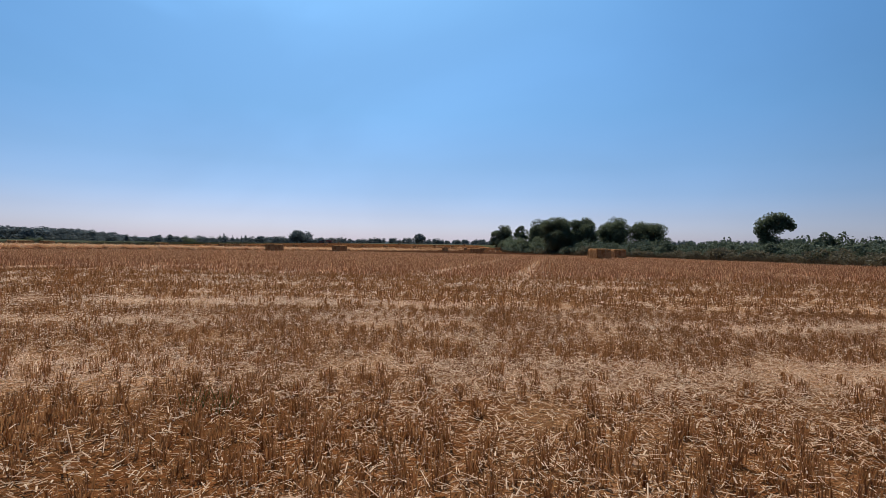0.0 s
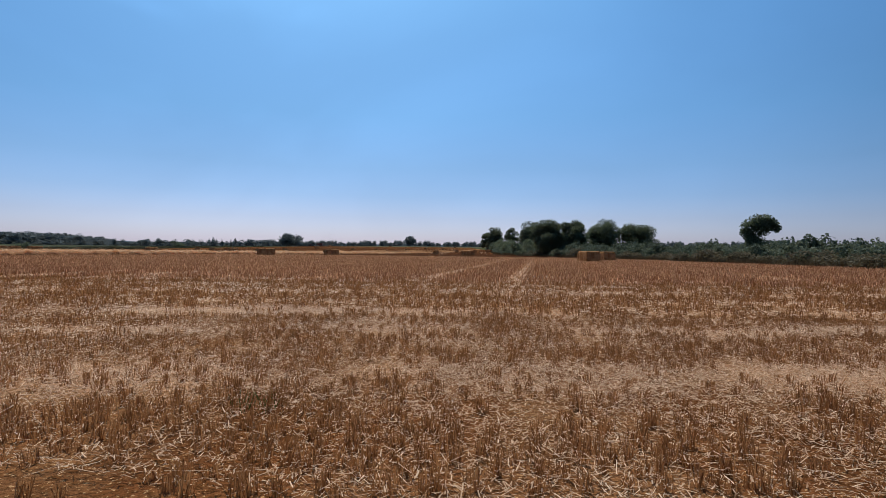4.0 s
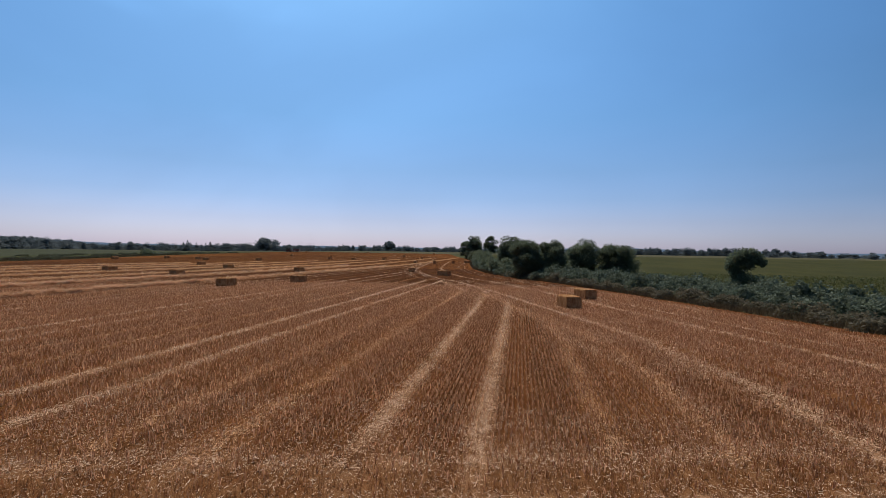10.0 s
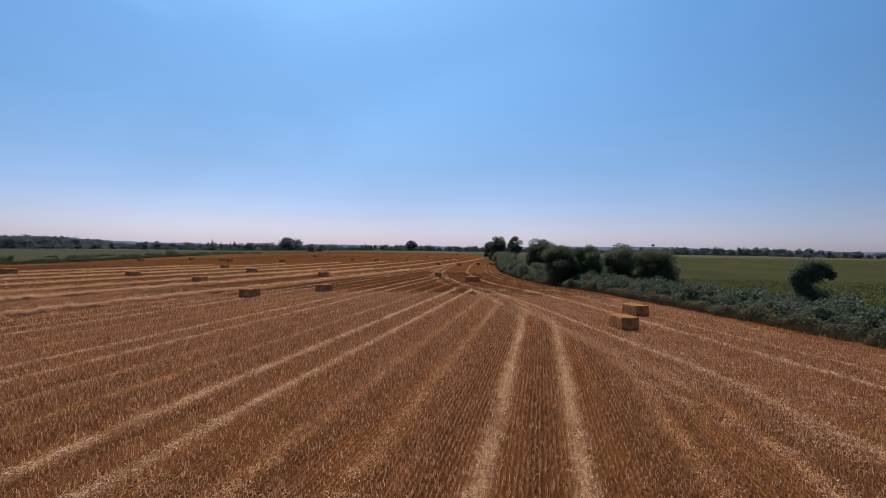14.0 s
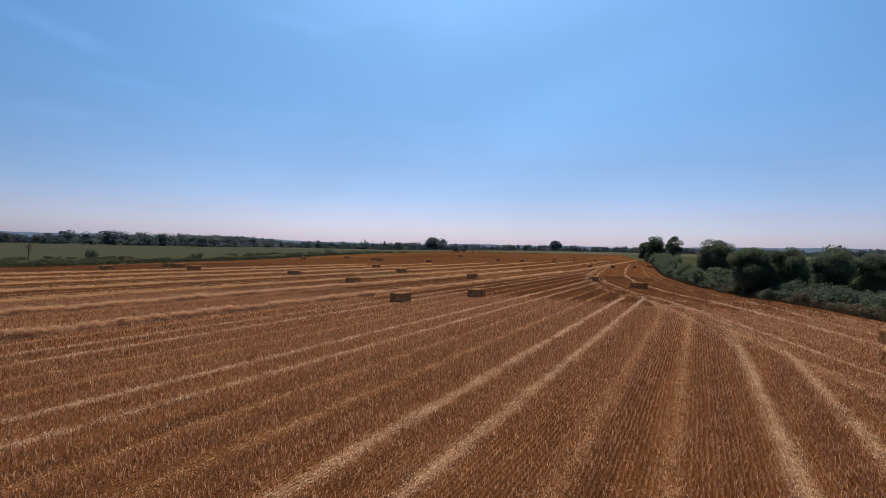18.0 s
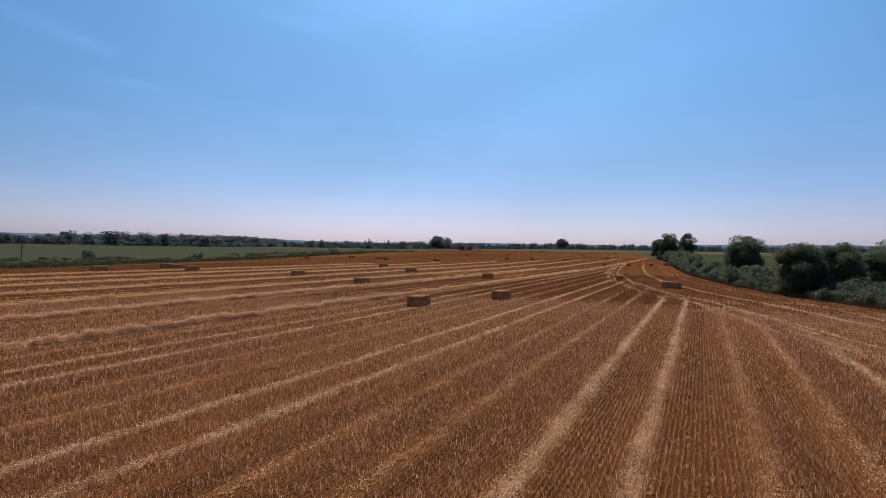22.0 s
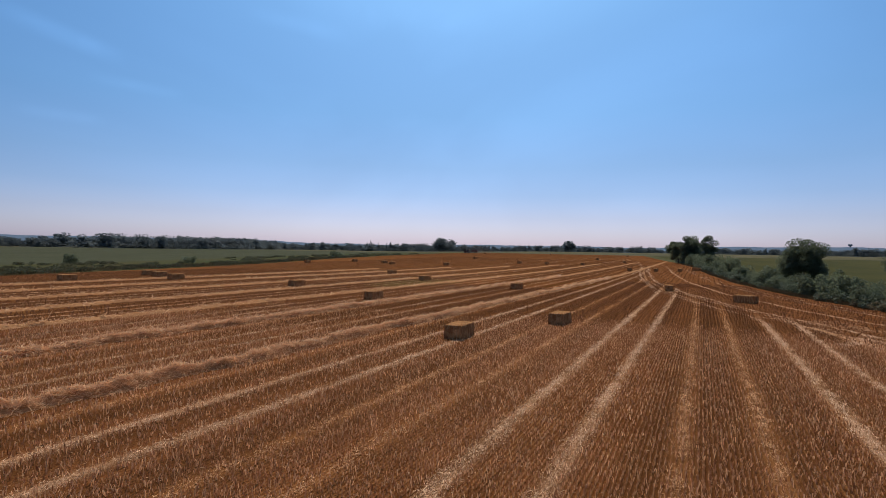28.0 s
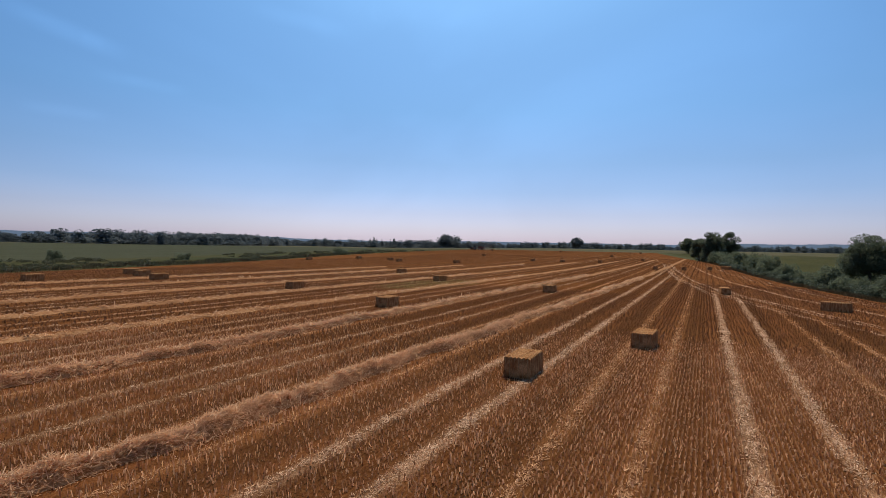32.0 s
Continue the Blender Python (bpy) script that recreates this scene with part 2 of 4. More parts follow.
def field_material():
    n = Nodes("stubble_ground")
    p = n.place()
    x, y, z = n.axes(p)
    wob = n.math("MULTIPLY", n.math("SUBTRACT", n.noise(0.09, 2.0), 0.5), 1.3)
    long_n = n.noise(1.0, 4.0, n.scaled(p, (1.6, 0.22, 1.0)))
    fine = n.noise(7.0, 4.0)
    grain = n.noise(38.0, 3.0)
    big = n.noise(0.05, 3.0)

    lean = n.math("ADD", x, n.math("MULTIPLY", n.math("SUBTRACT", y, 40.0), -DRIFT))
    ragged = n.math("ADD", n.math("MULTIPLY", n.math("SUBTRACT", fine, 0.5), 0.7), n.math("MULTIPLY", n.math("SUBTRACT", grain, 0.5), 0.6))
    hd, wh, ws = n.attr("hedge_way"), n.attr("hedge_band"), n.attr("start_band")
    rest = n.math("SUBTRACT", 1.0, n.math("MAXIMUM", wh, ws))
    d = n.math("PINGPONG", n.math("SUBTRACT", n.math("ADD", lean, n.math("MULTIPLY", wob, 0.25)), PAIR), LANE / 2)
    w1 = n.step(n.math("ADD", n.math("ABSOLUTE", n.math("SUBTRACT", d, 1.2)), ragged), 0.05, 0.42, 1.0, 0.0)
    t1 = n.step(n.math("ADD", n.math("ABSOLUTE", n.math("SUBTRACT", n.math("SUBTRACT", LANE / 2, d), 1.2)), ragged), 0.05, 0.6, 1.0, 0.0)
    hw = n.math("ADD", hd, n.math("MULTIPLY", wob, 0.3))

    def beside(at, half):
        return n.step(n.math("ADD", n.math("ABSOLUTE", n.math("SUBTRACT", hw, at)), ragged), 0.05, half, 1.0, 0.0)

    w2 = 0.0
    for at, strong in TRAILS[2:3]:
        w2 = n.math("MAXIMUM", w2, n.math("MULTIPLY", beside(at, 0.45), strong))
    t2 = n.math("MAXIMUM", beside(5.0, 0.8), beside(12.0, 1.3))
    mid = n.noise(0.9, 4.0, n.scaled(p, (1.0, 0.5, 1.0)))
    vv = n.math("ADD", y, n.math("MULTIPLY", x, -0.25))
    w3 = 0.0
    for at, half in PALE_BANDS:
        w3 = n.math("MAXIMUM", w3, n.step(n.math("ADD", n.math("ABSOLUTE", n.math("SUBTRACT", vv, at)), n.math("MULTIPLY", ragged, 0.7)), half * 0.4, half * 1.3, 1.0, 0.0))
    white = n.math("ADD", n.math("MULTIPLY", n.math("MULTIPLY", w1, rest), n.step(hd, 15.5, 19.0, 0.0, 0.8)), n.math("ADD", n.math("MULTIPLY", n.math("MULTIPLY", w2, wh), 0.7), n.math("MULTIPLY", n.math("MULTIPLY", n.math("MULTIPLY", w3, ws), n.step(mid, 0.35, 0.6)), 0.8)))
    tan = n.math("ADD", n.math("MULTIPLY", t1, rest), n.math("MULTIPLY", n.math("MULTIPLY", t2, wh), 0.5))
    # drilled rows, in the straight lanes only
    row = n.math("SINE", n.math("ADD", n.math("MULTIPLY", n.math("ADD", lean, n.math("MULTIPLY", n.math("SUBTRACT", fine, 0.5), 0.05)), 2 * math.pi / 0.135), math.pi / 2))
    row = n.math("MULTIPLY", n.math("MULTIPLY", row, rest), n.math("MULTIPLY", n.step(y, 55.0, 95.0, 0.42, 0.05), n.step(x, -36.0, -26.0, 0.2, 1.0)))
    speck = n.noise(55.0, 2.0, None, 0.7)
    across = n.t.nodes.new("ShaderNodeCombineXYZ")
    n.put(across.inputs[0], lean), n.put(across.inputs[1], n.math("MULTIPLY", y, 0.01))
    strip = n.noise(0.62, 2.0, across.outputs[0])
    col = n.mix(n.step(long_n, 0.3, 0.7), (0.090, 0.0265, 0.0083), (0.162, 0.0500, 0.0160))
    col = n.mix(n.step(big, 0.35, 0.65, 0.0, 0.5), col, (0.128, 0.043, 0.0135))
    col = n.mix(n.math("MULTIPLY", n.step(strip, 0.42, 0.60, 0.75, 0.0), rest), col, (0.058, 0.0195, 0.0068))
    col = n.mix(n.math("MULTIPLY", n.step(row, -0.15, 0.45), n.math("MULTIPLY", n.step(long_n, 0.3, 0.6, 0.15, 0.9), n.step(strip, 0.42, 0.60, 0.45, 1.0))), col, (0.31, 0.137, 0.052))
    col = n.mix(n.math("MULTIPLY", n.step(fine, 0.5, 0.72), 0.28), col, (0.24, 0.098, 0.026))
    col = n.mix(n.math("MULTIPLY", tan, n.step(mid, 0.3, 0.6, 0.2, 0.65), clamp=True), col, (0.30, 0.118, 0.040))
    col = n.mix(n.math("MULTIPLY", ws, n.step(mid, 0.40, 0.60, 0.12, 0.62)), col, (0.33, 0.165, 0.076))
    bits = n.noise(13.0, 3.0)
    col = n.mix(n.math("MULTIPLY", n.step(bits, 0.50, 0.64), n.step(mid, 0.3, 0.65, 0.08, 0.32)), col, (0.36, 0.165, 0.066))
    patchy = n.math("MULTIPLY", n.step(long_n, 0.3, 0.6, 0.15, 1.0), n.step(mid, 0.3, 0.58, 0.3, 1.0))
    col = n.mix(n.math("MULTIPLY", n.math("MULTIPLY", white, patchy), n.math("MULTIPLY", n.step(x, -44.0, -34.0, 0.35, 0.74), n.step(grain, 0.60, 0.45, 0.15, 1.0)), clamp=True), col, (0.74, 0.43, 0.24))
    col = n.mix(n.step(grain, 0.40, 0.70, 0.0, 0.55), col, (0.075, 0.029, 0.007))
    col = n.mix(n.math("MULTIPLY", n.step(speck, 0.58, 0.68), n.math("ADD", n.math("MULTIPLY", n.math("MAXIMUM", ws, white), 0.5), 0.12)), col, (0.78, 0.47, 0.23))
    chaff = n.math("MULTIPLY", n.step(n.noise(0.7, 5.0), 0.46, 0.64), n.step(grain, 0.35, 0.6))
    col = n.mix(n.math("MULTIPLY", n.math("MULTIPLY", chaff, wh), 0.35), col, (0.34, 0.16, 0.068))
    # a thin patch of regrowth
    gx = n.math("DIVIDE", n.math("ADD", x, 65.0), 6.5)
    gy = n.math("DIVIDE", n.math("SUBTRACT", y, 110.0), 15.0)
    gd = n.math("ADD", n.math("MULTIPLY", gx, gx), n.math("MULTIPLY", gy, gy))
    col = n.mix(n.math("MULTIPLY", n.step(gd, 0.3, 1.0, 0.4, 0.0), n.step(fine, 0.3, 0.6)), col, (0.17, 0.18, 0.06))
    n.bump(n.math("ADD", n.math("MULTIPLY", fine, 0.6), n.math("ADD", n.math("MULTIPLY", grain, 0.4), n.math("MULTIPLY", row, 0.5))), 0.09, 0.9)
    return n.done(col, 1.0, 0.0, 0.0)


def crop_material(name, a, b, c):
    n = Nodes(name)
    p = n.place()
    v = n.noise(0.06, 3.0, n.scaled(p, (1.0, 0.35, 1.0)))
    f = n.noise(2.5, 4.0)
    col = n.mix(n.step(v, 0.3, 0.7), a, b)
    col = n.mix(n.step(f, 0.4, 0.75, 0.0, 0.5), col, c)
    n.bump(f, 0.3, 0.8)
    return n.done(col, 1.0, 0.0, 0.02)


def leaf_material(name, dark, light, share=0.3):
    n = Nodes(name)
    r = n.island()
    v = n.noise(0.8, 3.0)
    col = n.mix(n.math("ADD", n.math("MULTIPLY", r, 0.65), n.math("MULTIPLY", n.step(v, 0.3, 0.7), 0.35)), dark, light)
    n.done(col, 0.65, 0.0, 0.12)
    n.through_leaf(col, share)
    return n.mat


def straw_material(name, dark, light, share=0.25, rough=0.7, gloss=0.08, pale=1.6):
    n = Nodes(name)
    r = n.math("POWER", n.island(), pale)
    v = n.noise(1.3, 2.0)
    col = n.mix(n.math("ADD", n.math("MULTIPLY", r, 0.8), n.math("MULTIPLY", v, 0.2)), dark, light)
    n.done(col, rough, 0.0, gloss)
    n.through_leaf(col, share)
    return n.mat


M_FIELD = field_material()
M_LAND = crop_material("far_land", (0.080, 0.072, 0.038), (0.12, 0.097, 0.050), (0.055, 0.056, 0.030))
M_CROP = crop_material("maize_field", (0.046, 0.045, 0.016), (0.066, 0.059, 0.019), (0.032, 0.036, 0.013))
M_CROP2 = crop_material("root_crop_field", (0.054, 0.055, 0.030), (0.066, 0.066, 0.036), (0.040, 0.043, 0.024))
M_VERGE = crop_material("rough_grass_verge", (0.075, 0.06, 0.025), (0.05, 0.055, 0.02), (0.03, 0.038, 0.013))
M_BANK = crop_material("hedge_bank", (0.05, 0.055, 0.02), (0.09, 0.08, 0.035), (0.03, 0.035, 0.014))
M_STUB = straw_material("stubble_straw", (0.21, 0.080, 0.025), (0.60, 0.30, 0.125), 0.45)
M_LITTER = straw_material("strewn_straw", (0.46, 0.24, 0.12), (1.0, 0.74, 0.50), 0.25, 0.5, 0.12)
M_SWATHY = straw_material("swath_straws", (0.52, 0.26, 0.12), (1.0, 0.72, 0.45), 0.55, 0.55, 0.05)
M_PALE = straw_material("pale_standing_straw", (0.44, 0.205, 0.085), (1.0, 0.62, 0.34), 0.36, 0.5, 0.1)
M_LOOSE = straw_material("loose_pale_straw", (0.36, 0.165, 0.070), (1.0, 0.67, 0.41), 0.25, 0.55, 0.08)
M_GOLD = straw_material("golden_short_straw", (0.34, 0.142, 0.053), (0.95, 0.56, 0.29), 0.25, 0.7, 0.04)
M_ROWS = straw_material("row_stubble_straw", (0.225, 0.070, 0.020), (1.0, 0.58, 0.33), 0.48, 0.7, 0.08, 2.35)
# far stubble: straw colour greyed to include the haze of distance
M_HAZED_STUB = straw_material("hazed_stubble_straw", (0.142, 0.059, 0.026), (0.30, 0.140, 0.070), 0.45)
M_LEAF = leaf_material("tree_leaves", (0.108, 0.124, 0.078), (0.165, 0.185, 0.105), 0.55)
M_OAK = leaf_material("oak_leaves", (0.100, 0.115, 0.077), (0.155, 0.175, 0.102), 0.55)
M_BRAMBLE = leaf_material("bramble_leaves", (0.042, 0.056, 0.032), (0.20, 0.22, 0.145), 0.35)
M_SCRUB = leaf_material("scrub_leaves", (0.055, 0.058, 0.032), (0.115, 0.110, 0.058), 0.4)
M_WEED = leaf_material("dry_weeds", (0.085, 0.070, 0.040), (0.22, 0.178, 0.110), 0.4)
M_MAIZE = leaf_material("maize_leaves", (0.060, 0.066, 0.022), (0.135, 0.130, 0.044), 0.45)
M_DRY = straw_material("dry_grass", (0.14, 0.095, 0.045), (0.33, 0.24, 0.12), 0.3)
M_GREEN = straw_material("green_grass", (0.09, 0.12, 0.03), (0.24, 0.26, 0.08), 0.5)
# far leaves: distance haze put into the base colour, lighter and bluer than near leaves
M_HAZED_WOOD = leaf_material("hazed_far_leaves", (0.112, 0.130, 0.132), (0.145, 0.165, 0.163), 0.5)
M_BARK = plain("bark", (0.05, 0.038, 0.026), (0.12, 0.095, 0.07), 6.0, bump=0.02)


def bale_material():
    n = Nodes("pressed_straw")
    p = n.local()
    x, y, z = n.axes(p)
    layer = n.noise(1.0, 3.0, n.scaled(p, (2.0, 13.0, 2.0)))
    fib = n.noise(30.0, 4.0, p)
    tone = n.noise(1.7, 3.0, n.place())
    col = n.mix(n.step(layer, 0.3, 0.7), (0.25, 0.092, 0.026), (0.72, 0.375, 0.16))
    col = n.mix(n.step(fib, 0.35, 0.7, 0.0, 0.6), col, (0.15, 0.055, 0.014))
    col = n.mix(n.step(tone, 0.35, 0.7, 0.0, 0.3), col, (0.24, 0.092, 0.028))
    n.bump(n.math("ADD", n.math("MULTIPLY", layer, 0.6), n.math("MULTIPLY", fib, 0.4)), 0.05, 0.9)
    return n.done(col, 0.95, 0.0, 0.02)


def windrow_material():
    n = Nodes("swath_straw")
    f, g = n.noise(9.0, 5.0, None, 0.7, 0.6), n.noise(1.2, 2.0)
    col = n.mix(n.step(f, 0.3, 0.7), (0.23, 0.099, 0.037), (0.48, 0.255, 0.12))
    col = n.mix(n.step(g, 0.35, 0.7, 0.0, 0.4), col, (0.40, 0.19, 0.08))
    n.bump(f, 0.03, 0.5)
    return n.done(col, 0.95, 0.0, 0.02)


M_BALE, M_SWATH = bale_material(), windrow_material()
M_TWINE = plain("bale_twine", (0.30, 0.19, 0.09), (0.42, 0.28, 0.14), 8.0)
M_RED = plain("red_machine_paint", (0.11, 0.022, 0.015), (0.15, 0.03, 0.02), 2.0, 0.45, 0.0, 0.5)
M_RUBBER = plain("black_tyre_rubber", (0.012, 0.012, 0.012), (0.03, 0.028, 0.026), 5.0, 0.8)
M_STEEL = plain("grey_steel", (0.12, 0.12, 0.12), (0.22, 0.21, 0.2), 4.0, 0.5, 0.6)
M_GLASS = plain("cab_glass", (0.02, 0.025, 0.03), (0.04, 0.045, 0.05), 1.0, 0.08, 0.0, 0.6)
M_CONC = plain("tower_concrete", (0.16, 0.165, 0.18), (0.22, 0.225, 0.24), 0.2)
# the blue of the hills is aerial haze painted as their colour
M_HAZED_HILL = crop_material("haze_blue_hills", (0.085, 0.12, 0.165), (0.11, 0.145, 0.19), (0.07, 0.10, 0.145))
M_DUST = plain("farm_track_dust", (0.42, 0.34, 0.24), (0.58, 0.49, 0.37), 0.8)


# ---- mesh helpers ----
def mesh_of(name, verts, faces, mat, smooth=False):
    """A mesh from arrays of vertices and of faces of equal size."""
    verts, faces = np.asarray(verts, np.float32).reshape(-1, 3), np.asarray(faces, np.int32)
    me = bpy.data.meshes.new(name)
    k = faces.shape[1]
    me.vertices.add(len(verts)), me.loops.add(faces.size), me.polygons.add(len(faces))
    me.vertices.foreach_set("co", verts.ravel())
    me.loops.foreach_set("vertex_index", faces.ravel())
    me.polygons.foreach_set("loop_start", np.arange(0, faces.size, k, dtype=np.int32))
    me.polygons.foreach_set("use_smooth", np.full(len(faces), smooth))
    me.update(calc_edges=True)
    me.materials.append(mat)
    return me


def thing(name, label, category, at=None, group="", kind=""):
    ob = new(name)
    if at is not None:
        ob.matrix_basis = at
    return tagged(ob, label, category, group, kind)


def link(name, me, parent=None, label=""):
    ob = new(name, me)
    ob.parent = parent
    if label:
        ob["label"] = label
    return ob


def part(name, bm, mat, parent, label="", smooth=False):
    me = bpy.data.meshes.new(name)
    for f in bm.faces:
        f.smooth = smooth
    bm.to_mesh(me)
    bm.free()
    me.materials.append(mat)
    return link(name, me, parent, label)


def box(sx, sy, sz, at=(0, 0, 0), bevel=0.03, turn=None):
    bm = bmesh.new()
    bmesh.ops.create_cube(bm, size=1.0, matrix=Matrix.Diagonal((sx, sy, sz, 1)))
    if bevel:
        bmesh.ops.bevel(bm, geom=list(bm.edges), offset=bevel, segments=2, affect="EDGES")
    bmesh.ops.transform(bm, matrix=Matrix.Translation(at) @ (turn or Matrix()), verts=list(bm.verts))
    return bm


def tubes(paths, sides=7):
    """One bmesh of tapered tubes; each path is a list of (point, radius)."""
    bm = bmesh.new()
    for path in paths:
        rings = []
        for i, (p, r) in enumerate(path):
            p = Vector(p)
            d = Vector(path[min(i + 1, len(path) - 1)][0]) - Vector(path[max(i - 1, 0)][0])
            q = d.to_track_quat("Z", "Y")
            rings.append([bm.verts.new(p + q @ Vector((r * math.cos(a), r * math.sin(a), 0))) for a in (2 * math.pi * k / sides for k in range(sides))])
        for a, b in zip(rings, rings[1:]):
            for k in range(sides):
                bm.faces.new((a[k], a[(k + 1) % sides], b[(k + 1) % sides], b[k]))
        bm.faces.new(rings[-1])
    return bm


def prisms(base, tip, r0, r1):
    """Three-sided straws from base to tip: vertices and faces."""
    n = len(base)
    a = np.random.rand(n) * 6.283
    d = tip - base
    d = d / np.linalg.norm(d, axis=1)[:, None]
    s = np.cross(d, np.where(np.abs(d[:, 2:3]) > 0.9, [[1.0, 0, 0]], [[0, 0, 1.0]]))
    s /= np.linalg.norm(s, axis=1)[:, None]
    t = np.cross(d, s)
    v = np.empty((n, 6, 3))
    for k in range(3):
        o = s * np.cos(a + 2.094 * k)[:, None] + t * np.sin(a + 2.094 * k)[:, None]
        v[:, k], v[:, 3 + k] = base + o * r0[:, None], tip + o * r1[:, None]
    q = np.array([[0, 1, 4, 3], [1, 2, 5, 4], [2, 0, 3, 5]])
    f = (np.arange(n)[:, None, None] * 6 + q).reshape(-1, 4)
    return v.reshape(-1, 3), f


def blades(base, tip, w):
    """Upright straws: a narrow folded strip each."""
    n = len(base)
    a = np.random.rand(n) * 6.283
    s = np.stack([np.cos(a), np.sin(a), np.zeros(n)], 1) * w[:, None]
    o = np.stack([-s[:, 1], s[:, 0], s[:, 2]], 1) * 1.2
    v = np.stack([base - s, base + o, base + s, tip - s, tip + o, tip + s], 1)
    q = np.array([[0, 1, 4, 3], [1, 2, 5, 4]])
    return v.reshape(-1, 3), (np.arange(n)[:, None, None] * 6 + q).reshape(-1, 4)


def flats(base, tip, w):
    """Flattened straws lying about: a shallow roof each."""
    n = len(base)
    d = tip - base
    s = np.stack([-d[:, 1], d[:, 0], np.zeros(n)], 1)
    s /= np.linalg.norm(s, axis=1)[:, None] + 1e-9
    s, up = s * w[:, None], np.stack([np.zeros(n), np.zeros(n), w * 0.45], 1)
    v = np.stack([base - s, base + up, base + s, tip - s, tip + up, tip + s], 1)
    q = np.array([[0, 1, 4, 3], [1, 2, 5, 4]])
    return v.reshape(-1, 3), (np.arange(n)[:, None, None] * 6 + q).reshape(-1, 4)


def leaves(points, size, up=0.3):
    """Folded leaf sprays (a kinked rhomb each) at the points, turned at random."""
    n = len(points)
    d = np.random.randn(n, 3)
    d[:, 2] = d[:, 2] * 0.6 - 0.15
    d /= np.linalg.norm(d, axis=1)[:, None]
    w = np.cross(d, np.random.randn(n, 3) + [0, 0, up])
    w /= np.linalg.norm(w, axis=1)[:, None]
    s = (size * (0.6 + 0.8 * np.random.rand(n)))[:, None]
    nrm = np.cross(d, w)
    v = np.stack([points - d * s * 0.5, points + w * s * 0.36 + nrm * s * 0.08, points + d * s * 0.5, points - w * s * 0.36 + nrm * s * 0.08], 1)
    f = np.arange(n * 4).reshape(n, 4)
    f = np.concatenate([f[:, [0, 1, 2]], f[:, [0, 2, 3]]])
    return v.reshape(-1, 3), f


# ---- lie of the land ----
def ease(a, b, v):
    s = np.clip((v - a) / (b - a), 0, 1)
    return s * s * (3 - 2 * s)


def height(x, y):
    x, y = np.asarray(x, float), np.asarray(y, float)
    return 6.0 * ease(110, 620, y) * ease(-420, -160, x) + 2.5 * ease(-200, -420, x) * ease(0, 200, y)


HEDGE_Y, HEDGE_X = (-320, -60, 15, 38, 50, 64, 84, 98, 119, 149, 189, 240, 280, 330, 420), (60, 42, 26.5, 19, 15.2, 11, 4.2, -2, -9, -15.2, -20.6, -26, -33, -45, -64)
LEFT_Y, LEFT_X = (-320, 0, 82, 104, 140, 230, 297, 350, 420), (-70, -105, -129.5, -136, -146, -178, -192, -196, -198)


def hedge_x(y):
    return np.interp(y, HEDGE_Y, HEDGE_X)


def left_x(y):
    return np.interp(y, LEFT_Y, LEFT_X)


def hedge_way(x, y):
    slope = (hedge_x(np.asarray(y) + 6) - hedge_x(np.asarray(y) - 6)) / 12
    return (hedge_x(y) - x) / np.sqrt(1 + slope * slope)


def start_line(x):
    return 15.8 + 0.25 * np.clip(x, -40, 12)


# ---- ground: one sheet to the horizon ----
ys = np.concatenate([[-900, -320, -140, -60, -25, -8, 0, 2.0, 2.9], np.arange(4, 120, 1.2), np.arange(121, 260, 3.5), np.arange(264, 421, 12), np.arange(440, 720, 30), [800, 1000, 1300, 1800, 2600, 3600, 4900]])
NF = 120
rows_v, mats = [], [M_LAND, M_CROP2, M_VERGE, M_FIELD, M_BANK, M_CROP]
cols_kind = [0] * 4 + [1] * 6 + [2] * 3 + [3] * NF + [4] * 3 + [5] * 8 + [0] * 4
for y in ys:
    yc = min(y, 420)
    xl, xr = float(left_x(yc)), float(hedge_x(yc))
    back = 9 if yc < 110 else 6
    xs = np.concatenate([[-4900, -2500, -1300, -800], np.linspace(-460, xl - 46, 7)[:-1], np.linspace(xl - 46, xl, 4)[:-1], np.linspace(xl, xr, NF + 1)[:-1],
                         np.linspace(xr, xr + back, 4)[:-1], np.linspace(xr + back, 420, 9)[:-1], [420, 800, 1600, 2800, 4900]])
    yy = np.full(len(xs), y) + 0.25 * np.clip(xs, -12, 12) * (1 - ease(3, 16, y)) * (y > -9)
    rows_v.append(np.stack([xs, yy, height(xs, np.full(len(xs), y))], 1))
V = np.array(rows_v)
R, C = V.shape[:2]
idx = np.arange(R * C).reshape(R, C)
F = np.stack([idx[:-1, :-1], idx[:-1, 1:], idx[1:, 1:], idx[1:, :-1]], -1).reshape(-1, 4)
me = mesh_of("ground", V, F, mats[0], True)
for m in mats[1:]:
    me.materials.append(m)
kind = np.tile(np.array(cols_kind), (R - 1, 1))
kind[ys[:-1] < 2.9] = np.where(kind[ys[:-1] < 2.9] == 3, 2, kind[ys[:-1] < 2.9])
kind[ys[:-1] >= 420] = 0
me.polygons.foreach_set("material_index", kind.ravel().astype(np.int32))
fx, fy = V[..., 0].ravel(), V[..., 1].ravel()
way = hedge_way(fx, np.minimum(fy, 420))
for name, val in (("hedge_way", way), ("hedge_band", 1 - ease(14.9, 16.4, way)), ("start_band", 1 - ease(-4.0, 2.5, fy - start_line(fx)))):
    a = me.attributes.new(name, "FLOAT", "POINT")
    a.data.foreach_set("value", np.asarray(val, np.float32))
ground = tagged(new("ground", me), "harvested stubble field between a hedge bank and green crops", "ground", kind="structure")


# ---- stubble ----
def leaned(x, y):
    return x - DRIFT * (y - 40)


